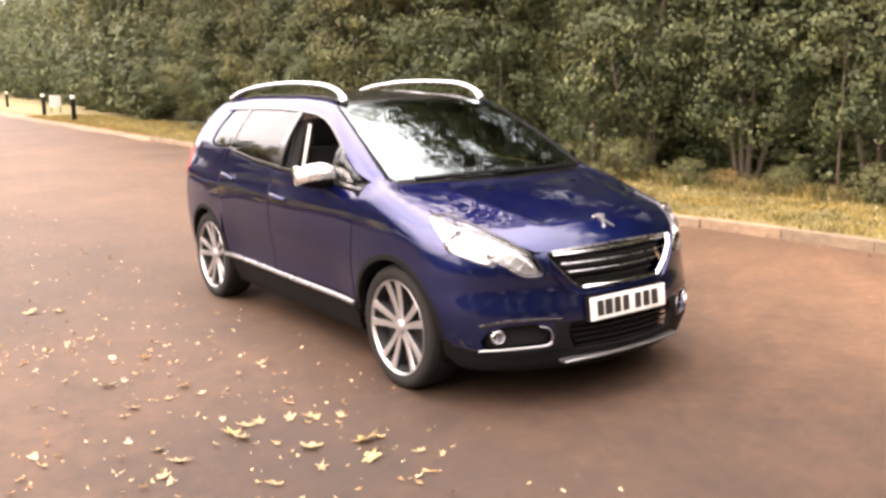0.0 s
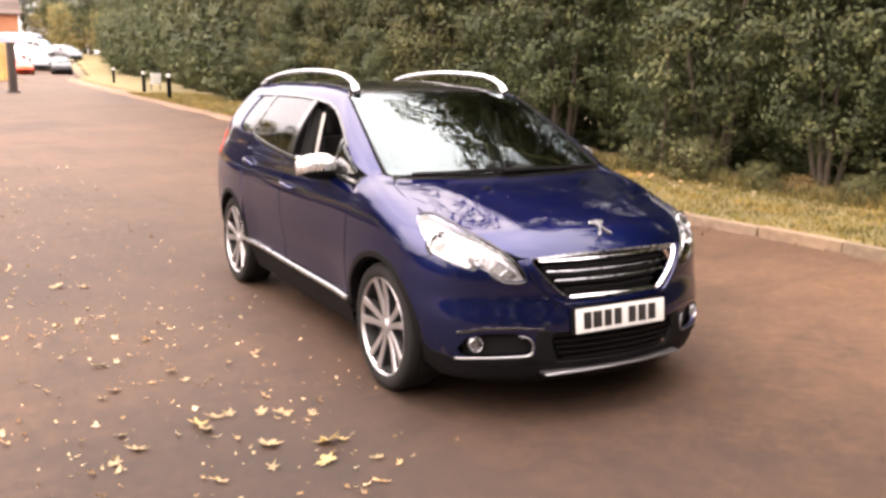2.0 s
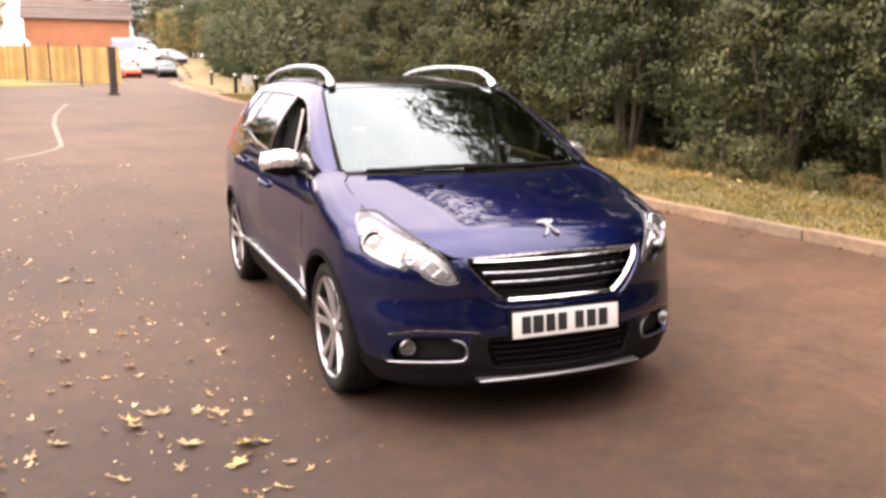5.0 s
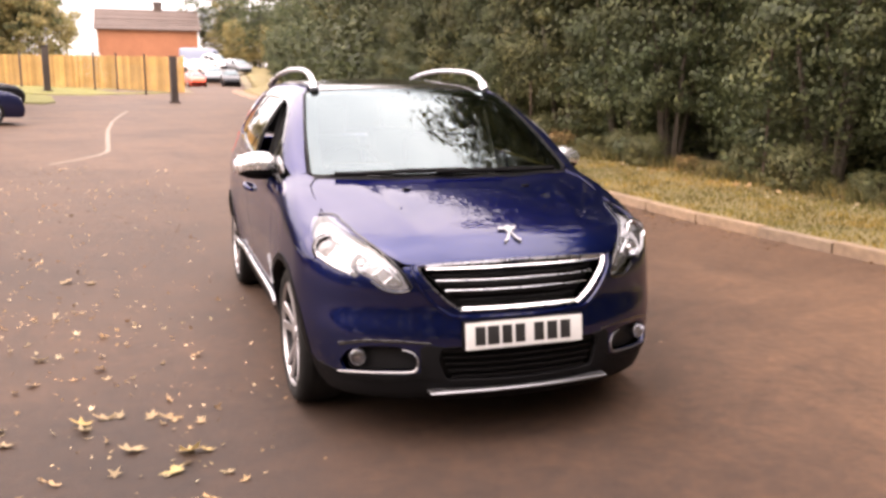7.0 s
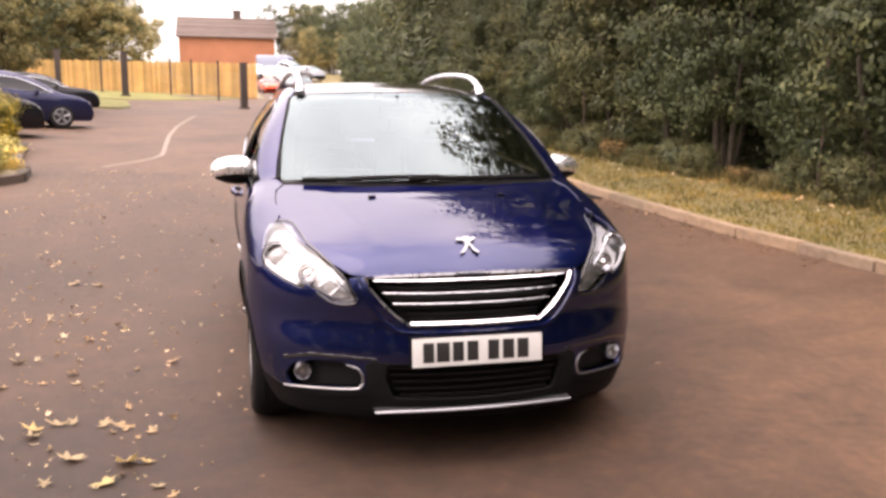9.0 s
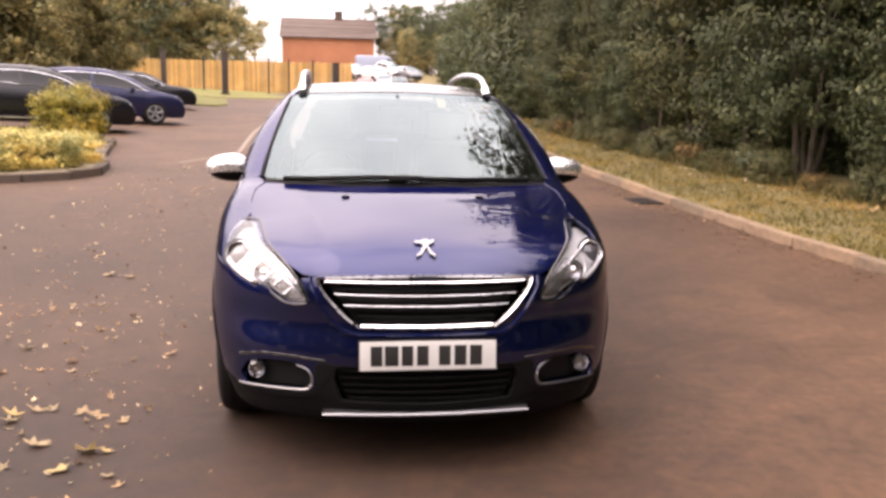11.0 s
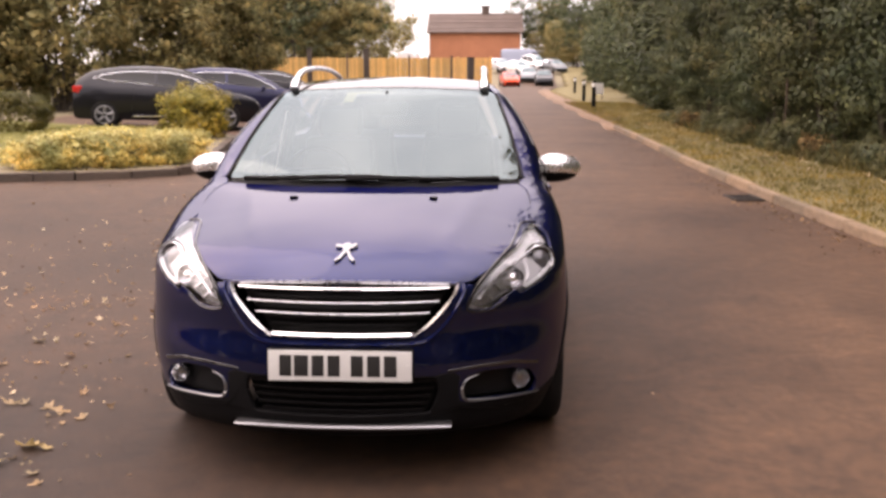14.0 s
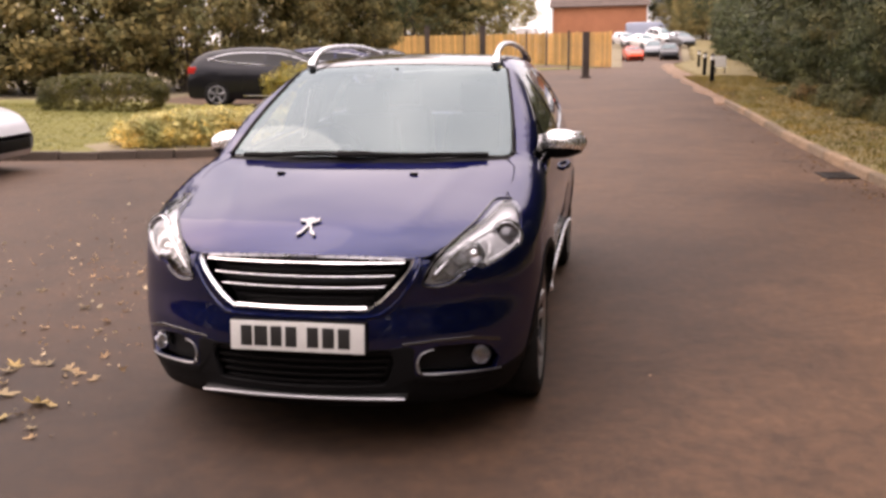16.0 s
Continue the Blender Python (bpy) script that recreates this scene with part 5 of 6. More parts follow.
for x, y, wide in ((-.36, 1.35, .50), (.36, 1.35, .50), (-.34, 2.15, .56), (.34, 2.15, .56)):
    seat = new("seat")
    seat.parent = car
    bm = bmesh.new()
    box(bm, (wide, .50, .16), (x, y - .18, .52), .05, segments=3)
    part("seat_cushion", bm, SEAT_CLOTH, seat)
    bm = bmesh.new()
    box(bm, (wide, .14, .58), (x, y + .12, .86), .05, rot=Euler((radians(-14), 0, 0)).to_matrix(), taper=.8, segments=3)
    part("seat_back", bm, SEAT_CLOTH, seat)
    bm = bmesh.new()
    box(bm, (.26, .09, .18), (x, y + .22, 1.24), .035, segments=3)
    part("headrest", bm, SEAT_CLOTH, seat)
for s in (-1, 1):
    bm = bmesh.new()
    tube(bm, [(.70 * s, 1.40, .62), (.70 * s, 1.41, 1.0), (.61 * s, 1.40, 1.32)], [.055, .05, .04], 8)
    part("inner_pillar", bm, DASH, car)
    bm = bmesh.new()
    tube(bm, [(.70 * s, 1.30, .60), (.70 * s, 1.295, .95), (.62 * s, 1.29, 1.30)], .020, 6, flat=.4)
    part("seat_belt", bm, BELT, car)
bm = bmesh.new()
box(bm, (.22, .03, .07), (0, .86, 1.335), .015)
tube(bm, [(0, .87, 1.36), (0, .90, 1.42)], .012, 6)
part("rear_view_mirror", bm, BLACK_PLASTIC, car)

# ---------------------------------------------------------------- kerb, verge and leaf litter
kerb = empty("kerb", label="row of pale concrete kerb stones along the verge", category="kerb", kind="structure")
y = -7.0
bm = bmesh.new()
box(bm, (.125, .905, .22), (0, 0, -.055), .012)
stones = bpy.data.meshes.new("kerb_stone")
bm.to_mesh(stones)
bm.free()
stones.materials.append(KERB)
while y < 19:
    a, b = float(kerb_x(y)), float(kerb_x(y + .915))
    o = new("kerb_stone", stones)
    o.parent = kerb
    z0, z1 = float(height(a, y)), float(height(b, y + .915))
    o.matrix_world = pose((a + b) / 2 + .065 + R.uniform(-.006, .006), y + .4575, (z0 + z1) / 2 + .045 + R.uniform(-.006, .006), math.degrees(math.atan2(z1 - z0, .915)), R.uniform(-1.5, 1.5), -math.degrees(math.atan2(b - a, .915)) + R.uniform(-.5, .5))
    y += .915


IRON = surface("cast_iron", (0.022, 0.018, 0.016), 0.7, metal=0.4, vary=0.3, scale=30, bump=0.002)
gully = empty("drain_grate", label="dark iron drain grate set in the asphalt by the kerb", category="drain")
bm = bmesh.new()
for x, y, w, d in ((0, -.235, .36, .03), (0, .235, .36, .03), (-.165, 0, .03, .44), (.165, 0, .03, .44)):
    box(bm, (w, d, .03), (x, y, 0), .004, segments=1)
part("frame", bm, IRON, gully)
for k in range(7):
    bm = bmesh.new()
    box(bm, (.30, .026, .024), (0, -.186 + .062 * k, -.002), .003, segments=1)
    part("bar", bm, IRON, gully)
bm = bmesh.new()
box(bm, (.30, .44, .006), (0, 0, -.006), 0)
part("pit", bm, GRILLE_BLACK, gully)
gully.matrix_world = pose(3.74, 7.05, float(height(3.74, 7.05)) + .004, 0, 0, 3)


def blades(name, pts, tall, mat, seed, label, wide=.006):
    """Grass: thin bent triangles, each with its own lean."""
    rng = np.random.default_rng(seed)
    n = len(pts)
    h = tall * (.4 + .9 * rng.random(n))
    a = rng.random(n) * 2 * np.pi
    side = np.stack([np.cos(a), np.sin(a), 0 * a], 1) * wide * (.6 + .8 * rng.random(n))[:, None]
    lean = rng.normal(size=(n, 3)) * np.array([.5, .5, 0]) * h[:, None]
    tip = pts + lean + np.stack([0 * h, 0 * h, h], 1)
    mid = pts + lean * .35 + np.stack([0 * h, 0 * h, h * .6], 1)
    v = np.stack([pts - side, pts + side, mid + side * .7, tip, mid - side * .7], 1).reshape(-1, 3)
    k = np.arange(n) * 5
    faces = [tuple(int(j) for j in (i, i + 1, i + 2, i + 3, i + 4)) for i in k]
    return tagged(mesh_object(name, v.tolist(), faces, mat), label, "grass", kind="stuff")


rng = np.random.default_rng(3)
n = 60000
gy = -4 + 42 * rng.random(n) ** 1.6
gxv = kerb_x(gy) + .14 + 2.9 * rng.random(n)
blades("verge_grass", np.stack([gxv, gy, height(gxv, gy) + .075], 1), .055, BLADE, 4, "short dry yellow-green grass on the verge", .007)
n = 5000
gy = -4 + 24 * rng.random(n)
gxv = np.array([hedge_x(v) for v in gy]) - 1.5 + .6 * rng.random(n)
blades("long_grass", np.stack([gxv, gy, height(gxv, gy) + .07], 1), .22, BLADE_ROUGH, 6, "long rough grass and weeds at the hedge foot", .008)


def leaf_outline(rng, lobes):
    """A lobed leaf outline, stalk end first."""
    pts = []
    m = lobes * 4
    for k in range(m):
        a = -math.pi / 2 + 2 * math.pi * (k + .5) / m
        r = .5 * (.32 + .68 * abs(math.cos(lobes * (a + math.pi / 2) / 2)) ** 1.3) * (.68 + .6 * rng.random())
        pts.append((r * math.cos(a), r * math.sin(a) * 1.05))
    return pts


def litter(name, places, size, mat, seed, label, lobes=(3, 5), curl=.18, flat=.42, wide=(.34, .84), spread=(.5, 1.4)):
    """Scattered fallen leaves: lobed, curled and tilted, lying on the ground."""
    rng = np.random.default_rng(seed)
    verts, faces = [], []
    for x, y in places:
        s = size * rng.uniform(*spread)
        o = leaf_outline(rng, lobes[int(rng.integers(len(lobes)))])
        m = Euler((rng.normal() * flat, rng.normal() * flat, rng.random() * 6.3)).to_matrix()
        w = rng.uniform(*wide)
        pts = [m @ Vector((a * s * w, b * s, curl * s * (a * a + b * b) * 4 * (.3 + rng.random()))) for a, b in o]
        low = min(p.z for p in pts)
        z = float(height(x, y)) + (.10 if x > kerb_x(y) else .004)
        base = len(verts)
        c = m @ Vector((0, 0, 0))
        verts.append((x + c.x, y + c.y, z - low + c.z))
        verts += [(x + p.x, y + p.y, z + p.z - low) for p in pts]
        faces += [(base, base + 1 + k, base + 1 + (k + 1) % len(o)) for k in range(len(o))]
    return tagged(mesh_object(name, verts, faces, mat), label, "leaves", kind="stuff")


rng = np.random.default_rng(8)
places = []
while len(places) < 1250:
    x, y = rng.uniform(-7.5, -.95), rng.uniform(-3.4, 11)
    dense = math.exp(-((x + 2.3) / 1.5) ** 2) * (.9 if y < 3 else .45) * (.35 + 1.0 * max(0, noise.noise((x * .9, y * .9, 5)) + .3))
    if rng.random() < dense:
        places.append((x, y))
litter("leaf_litter", places[:800], .040, FALLEN, 9, "scattered small dry leaves on the asphalt")
litter("leaf_crumbs", places[800:] + [(rng.uniform(-4.2, -.8), rng.uniform(-3.2, 4)) for _ in range(420)], .022, FALLEN, 10, "broken leaf crumbs and twigs on the asphalt")
places = [(float(kerb_x(v)) - abs(rng.normal()) * .22, v) for v in np.concatenate([rng.uniform(-3, 20, 200), rng.uniform(2.5, 9, 260)])]
litter("kerb_leaves", places, .040, FALLEN_BROWN, 12, "dry brown leaves blown against the kerb")
places = [(hedge_x(v) - 1.5 + rng.normal() * .35, v) for v in rng.uniform(-4, 20, 420)]
litter("hedge_litter", places, .075, FALLEN, 13, "brown fallen leaves along the hedge foot")
places = [(float(kerb_x(v)) + .2 + 2.2 * rng.random(), v) for v in rng.uniform(-3, 16, 110)]
litter("verge_leaves", places, .055, FALLEN, 14, "fallen leaves lying in the verge grass")
# The larger leaves, each by itself.
PALE, GOLD, CURLED = ("large pale dried maple leaf on the asphalt", FALLEN, (.8, 1.0)), ("large golden maple leaf on the asphalt", FALLEN_GOLD, (.85, 1.05)), ("narrow curled dry leaf on the asphalt", FALLEN, (.3, .45))
for x, y, s, (label, mat, wide) in (
        (-1.556, -.415, .135, PALE), (-1.335, -.505, .145, GOLD), (-1.265, -.50, .08, GOLD), (-1.397, -.662, .125, GOLD), (-1.77, -.066, .115, GOLD), (-1.75, -.142, .105, PALE),
        (-1.678, -.015, .125, CURLED), (-1.611, -.008, .085, PALE), (-1.48, -.056, .085, PALE), (-1.41, -.117, .13, CURLED), (-1.271, -.176, .075, PALE), (-1.387, -.239, .06, CURLED),
        (-1.40, .135, .12, CURLED), (-1.655, -.297, .09, CURLED), (-1.615, -.63, .07, PALE), (-1.20, -.73, .07, PALE), (-1.145, -.816, .08, CURLED), (-1.27, -.94, .09, CURLED),
        (-1.835, -.65, .10, CURLED), (-2.05, -.208, .10, PALE), (-2.157, -.313, .07, PALE), (-2.09, -.041, .07, PALE), (-2.096, .448, .11, CURLED), (-2.024, .534, .09, PALE), (-2.04, .945, .10, PALE),
        (-1.866, 1.073, .08, CURLED), (-1.736, 1.312, .09, PALE), (-1.236, .799, .08, PALE), (-1.725, .686, .09, PALE), (-2.047, 2.87, .14, PALE), (-1.88, 2.79, .12, PALE), (-2.564, 1.30, .11, CURLED), (-2.33, -.93, .13, PALE)):
    o = litter("fallen_leaf", [(x, y)], s * .88, mat, int(abs(x * 1000)), label, (5,), .15, .20, wide, (.95, 1.05))
    o["kind"], o["category"], o["group"] = "thing", "leaf", "large fallen leaves"
o = litter("fallen_leaf", [(1.333, .249)], .035, FALLEN, 7, "tiny pale leaf on bare asphalt", (5,), .10, .12)
o["kind"], o["category"] = "thing", "leaf"
for x, y in ((6.6, 6.0), (7.3, 2.4), (6.0, 12.5)):
    b = bmesh.new()
    tube(b, [(x, y, float(height(x, y)) - .1), (x + .02, y, 1.1), (x + .01, y + .01, 2.0 if y < 10 else 1.5)], .016, 8)
    post = part("fence_post", b, STEEL_RUST)
    tagged(post, "thin rusty steel fence post in the hedge", "post", "hedge fence posts")
# Bracken and brambles in front of the hedge.
brk = shrub("bracken", 71, (.9, .9, .8), 40, 30, .09, LEAF_DRY, .2, 0, "dry brown bracken at the hedge foot", "plant", 4)
brm = shrub("bramble", 72, (1.3, 1.5, 1.1), 90, 34, .075, LEAF_OLIVE, .22, 0, "low bramble with olive leaves at the hedge foot", "plant", 4)
for k in range(26):
    v = -4 + k * .95 + R.uniform(-.3, .3)
    put(brm if k % 4 else brk, hedge_x(v) - 1.3 + R.uniform(-.1, .35), v, R.uniform(0, 360), R.uniform(.38, .7))
for old in (brk, brm):
    for o in (*old.children_recursive, old):
        bpy.data.objects.remove(o)

# ---------------------------------------------------------------- planted bed and lawn


BED = [(-9.4, 7.95), (-7.65, 8.08), (-6.4, 8.2), (-5.3, 8.42), (-4.6, 8.68), (-4.05, 9.05), (-3.8, 9.55), (-3.92, 10.5), (-4.3, 11.8), (-4.6, 13.4), (-4.85, 15.0), (-5.5, 15.9)]
verts, faces = [], []
rows = 9
left = [(-16, 8.0 + i * .9) for i in range(len(BED))]
for i, (x, y) in enumerate(BED):
    for j in range(rows):
        t = j / (rows - 1)
        px, py = x + (left[i][0] - x) * t, y + (left[i][1] - y) * t
        verts.append((px, py, float(height(px, py)) + .10))
faces = [(i * rows + j, i * rows + j + 1, (i + 1) * rows + j + 1, (i + 1) * rows + j) for i in range(len(BED) - 1) for j in range(rows - 1)]
tagged(mesh_object("lawn", verts, faces, LAWN, smooth=True), "mown green lawn beside the planted bed", "lawn", kind="structure")
soil = [(x, y) for x, y in BED[2:]]
inner = [(-7.2, 9.0), (-7.0, 9.5), (-6.9, 10.0), (-6.8, 10.5), (-6.7, 11), (-6.5, 11.8), (-6.4, 12.6), (-6.4, 13.4), (-6.5, 14.4), (-6.6, 15.4)]
verts = [(*p, float(height(*p)) + .112) for p in soil + inner[:len(soil)]]
k_ = len(soil)
tagged(mesh_object("soil", verts, [(i, i + k_, i + k_ + 1, i + 1) for i in range(k_ - 1)], EARTH, smooth=True), "bare brown soil of the planted bed", "soil", kind="structure")
edge = empty("bed_edging", label="dark weathered edging stones round the planted bed", category="edging", kind="structure")
EDGE = surface("dark_edging", (0.078, 0.057, 0.044), 0.9, vary=.3, scale=12, bump=.006, per="object")
bm = bmesh.new()
box(bm, (.50, .14, .24), (0, 0, -.02), .02)
edging = bpy.data.meshes.new("edging_stone")
bm.to_mesh(edging)
bm.free()
edging.materials.append(EDGE)
for (ax, ay), (bx, by) in zip(BED, BED[1:]):
    d = math.hypot(bx - ax, by - ay)
    m = max(1, round(d / .52))
    for k in range(m):
        t = (k + .5) / m
        x, y = ax + (bx - ax) * t, ay + (by - ay) * t
        o = new("edging_stone", edging)
        o.parent = edge
        o.matrix_world = pose(x, y, float(height(x, y)) + .02 + R.uniform(-.01, .01), 0, 0, math.degrees(math.atan2(by - ay, bx - ax)) + R.uniform(-1, 1)) @ Matrix.Diagonal((d / m / .51, 1, 1, 1))
n = 34000
rng = np.random.default_rng(20)
gxv, gy = rng.uniform(-15, -6.0, n), rng.uniform(8.1, 16, n)
ok = (gy > 8.3 + .12 * np.clip(gxv + 8, -6, 3)) & ~((gxv > -7.0) & (gy < 16))
blades("lawn_grass", np.stack([gxv, gy, height(gxv, gy) + .095], 1)[ok], .030, BLADE_GREEN, 21, "short green lawn grass", .005)
gold = shrub("golden_shrub", 81, (1.15, .95, .60), 100, 42, .050, LEAF_GOLD, .14, 0, "low golden-yellow shrub in the planted bed", "shrub", 3)
for x, y, s in ((-6.25, 8.98, .8), (-5.85, 9.02, .95), (-5.35, 9.15, 1.0), (-4.9, 9.35, 1.0), (-4.5, 9.7, .95), (-4.35, 10.25, .85), (-6.0, 9.6, .9), (-5.5, 9.8, .95), (-5.0, 10.1, .95), (-4.6, 10.8, .8)):
    put(gold, x, y, R.uniform(0, 360), s, -.08)
for o in (*gold.children_recursive, gold):
    bpy.data.objects.remove(o)
ball = shrub("round_bush", 83, (1.4, 1.35, 1.2), 200, 46, .06, LEAF_YELLOWGREEN, .17, 0, "rounded yellow-green bush at the bed's end", "bush", 5)
ball.matrix_world = pose(-5.5, 14.5, float(height(-5.5, 14.5)) + .03)
clip = shrub("clipped_hedge", 85, (2.8, 1.4, .92), 2500, 36, .022, LEAF_BOX, .05, 0, "low clipped dark green hedge on the lawn", "hedge", 6, .88, .42, .05)
clip.matrix_world = pose(-10.15, 14.5, float(height(-10.15, 14.5)) - .04, 0, 0, 8)

# ---------------------------------------------------------------- parked cars


PARKED_GLASS = glass("parked_car_glass", (0.10, 0.11, 0.12), 1.42)
PARKED_RIM = surface("grey_wheel_paint", (0.20, 0.20, 0.205), 0.45, metal=0.3, vary=0.08, scale=40)


def parked_car(label, paint, m, long=4.35, wide=1.76, tall=1.46, kind="hatch"):
    """A closed car from side stations: body, windows, lamps, wheels. Its nose points to +x."""
    root = empty("parked_car", label=label, category="car", group="parked cars")
    h = tall
    if kind == "hatch":
        st = [(-.500, .34, .60, .62), (-.495, .26, .80, .86), (-.485, .22, .93, 1.02), (-.46, .20, .99, 1.17), (-.42, .20, 1.02, h * .865), (-.385, .20, 1.02, h * .91), (-.30, .2, 1.01, h * .958), (-.18, .2, 1.0, h * .997), (-.05, .2, .985, h), (.05, .2, .965, h * .973), (.14, .2, .945, h * .897), (.22, .2, .92, h * .78), (.285, .2, .90, .985), (.31, .2, .89, .95), (.40, .2, .84, .875), (.46, .2, .75, .78), (.488, .22, .64, .66), (.5, .30, .50, .52)]
        cab = (-.44, .27)
    elif kind == "van":
        st = [(-.5, .3, .9, .95), (-.495, .25, 1.1, h * .97), (-.3, .25, 1.1, h), (.0, .25, 1.1, h), (.2, .25, 1.1, h * .99), (.27, .25, 1.1, h * .95), (.40, .25, 1.1, 1.12), (.47, .25, .95, .98), (.5, .3, .6, .62)]
        cab = (.12, .38)
    else:
        st = [(-.500, .30, .60, .62), (-.49, .22, .88, .90), (-.45, .2, .98, 1.0), (-.34, .2, .97, 1.02), (-.22, .2, .96, h * .93), (-.10, .2, .95, h), (.0, .2, .93, h * .99), (.07, .2, .92, h * .96), (.16, .2, .91, h * .86), (.25, .2, .89, .97), (.29, .2, .88, .93), (.40, .2, .83, .87), (.46, .2, .74, .77), (.49, .22, .62, .64), (.5, .30, .50, .52)]
        cab = (-.36, .26)
    xs = np.linspace(0, 1, 61)
    px = np.array([s[0] for s in st])
    xx = np.interp(xs, np.linspace(0, 1, len(px)), px)
    cols = [stations(xx, px, [s[k] for s in st]) for k in (1, 2, 3)]
    half = wide / 2 * (1 - np.maximum(np.abs(xx) - .30, 0) ** 2 * 4.2)
    bm = bmesh.new()
    grid = []
    for x, lo, belt, top, w in zip(xx, *cols, half):
        up = max(top - belt, .004)
        r = [(w * .90, lo), (w * .965, lo + (belt - lo) * .25), (w, lo + (belt - lo) * .55), (w * .99, lo + (belt - lo) * .85), (w * .94, belt), (w * (.93 - .10 * min(1, up / .5)), belt + up * .30), (w * (.92 - .20 * min(1, up / .5)), belt + up * .78), (w * (.88 - .28 * min(1, up / .5)), belt + up * .95), (w * .40, belt + up * 1.0), (0, belt + up * 1.01)]
        grid.append([Vector((x * long, y, z)) for y, z in r])
    vs = [[[bm.verts.new((p.x, p.y * s, p.z)) for p in row] for row in grid] for s in (1, -1)]
    for side in vs:
        for a, b in zip(side, side[1:]):
            for j in range(9):
                bm.faces.new((a[j], b[j], b[j + 1], a[j + 1]))
    for k in range(len(grid) - 1):
        bm.faces.new((vs[0][k][0], vs[0][k + 1][0], vs[1][k + 1][0], vs[1][k][0]))
    bmesh.ops.remove_doubles(bm, verts=bm.verts[:], dist=.0005)
    bmesh.ops.recalc_face_normals(bm, faces=bm.faces[:])
    part("body", bm, paint, root)
    # windows laid just over the flank, tapering at both ends
    def flank(x, z, s, out):
        row = [np.array([np.interp(x / long, xx, [g[j][c] for g in grid]) for c in (1, 2)]) for j in range(10)]
        return Vector((x, (float(np.interp(z, [r[1] for r in row[3:9]], [r[0] for r in row[3:9]])) + out) * s, z))

    def flank_low(x, z, s):
        """A point on the body's side below the windows."""
        row = [[float(np.interp(x / long, xx, [g[j][c] for g in grid])) for c in (1, 2)] for j in range(5)]
        return Vector((x, float(np.interp(z, [r[1] for r in row], [r[0] for r in row])) * s, z))

    def outline(x):
        """Lower and upper edge of the glass at x."""
        u = x / long
        low = float(np.interp(u, xx, cols[1])) + .03 + .10 * min(1, max(0, (.12 - u) / .5))
        roof_z = float(np.interp(u, xx, cols[2]))
        rear = min(1.0, max(0.0, (u - cab[0] - .055) / .12))
        high = low + max(roof_z - .15 - low, .0) * (1 - (1 - rear) ** 2) ** .5
        return low + (1 - rear) ** 2 * .05, max(high, low + .004)
    if kind == "van":
        spans = [(.16, .36)]
    else:
        mid = (cab[0] + cab[1]) / 2 + .02
        spans = [(cab[0] + .06, mid - .008), (mid + .008, cab[1] - .015)]
    for s in (1, -1):
        for x0, x1 in spans:
            b = bmesh.new()
            vv = []
            for k in range(15):
                x = (x0 + (x1 - x0) * k / 14) * long
                lo_z, hi_z = outline(x)
                vv.append([b.verts.new(flank(x, lo_z + (hi_z - lo_z) * t / 4, s, .006)) for t in range(5)])
            for p0, p1 in zip(vv, vv[1:]):
                for j in range(4):
                    b.faces.new((p0[j], p1[j], p1[j + 1], p0[j + 1]))
            bmesh.ops.recalc_face_normals(b, faces=b.faces[:])
            part("side_window", b, PARKED_GLASS, root)
        if kind != "van":
            xs_ = [(spans[0][0] - .004 + (spans[-1][1] - spans[0][0] + .008) * k / 30) * long for k in range(31)]
            loop = [flank(x, outline(x)[1] + .008, s, .008) for x in xs_] + [flank(x, outline(x)[0] - .008, s, .008) for x in reversed(xs_)]
            b = bmesh.new()
            tube(b, loop + loop[:1], .007, 5, caps=False)
            part("window_trim", b, CHROME, root)

    def lid(name, x0, x1, mat):
        b = bmesh.new()
        rows = [g for g, x in zip(grid, xx) if x0 <= x <= x1]
        vv = [[b.verts.new((p.x, p.y * s, p.z + .006)) for s, p in [(1, q) for q in row[7:10]] + [(-1, q) for q in row[8:6:-1]]] for row in rows]
        for a, c in zip(vv, vv[1:]):
            for j in range(len(a) - 1):
                b.faces.new((a[j], c[j], c[j + 1], a[j + 1]))
        bmesh.ops.recalc_face_normals(b, faces=b.faces[:])
        part(name, b, mat, root)
    if kind != "van":
        lid("windscreen", .07, cab[1] + .005, SCREEN)
        lid("rear_screen", cab[0] - .005, cab[0] + .055, TINTED)
    for s in (1, -1):
        for nm, x, z, mat, sz in (("headlamp", .455 * long, .66, LAMP_WHITE, (.22, .20, .11)), ("tail_lamp", -.470 * long, .90, RED_LAMP, (.22, .30, .17))):
            b = bmesh.new()
            box(b, sz, (x, s * wide * .36, z), .03)
            part(nm, b, mat, root)
        for x in (-.335, .31):
            wh = new("wheel")
            wh.parent = root
            mm = Matrix.Translation((x * long, s * (wide / 2 - .10), .315)) @ Euler((0, 0, radians(90))).to_matrix().to_4x4() @ Matrix.Diagonal((s, 1, 1, 1))
            b = bmesh.new()
            lathe(b, [(.0005, -.1), (.30, -.1), (.315, -.06), (.315, .07), (.30, .105), (.215, .108)], 32, mm)
            bmesh.ops.recalc_face_normals(b, faces=b.faces[:])
            part("tyre", b, RUBBER, wh)
            b = bmesh.new()
            lathe(b, [(.222, .108), (.205, .112), (.195, .08), (.04, .085), (.035, .10), (.0005, .10)], 32, mm)
            bmesh.ops.recalc_face_normals(b, faces=b.faces[:])
            rim = part("rim", b, RIM_DARK, wh)
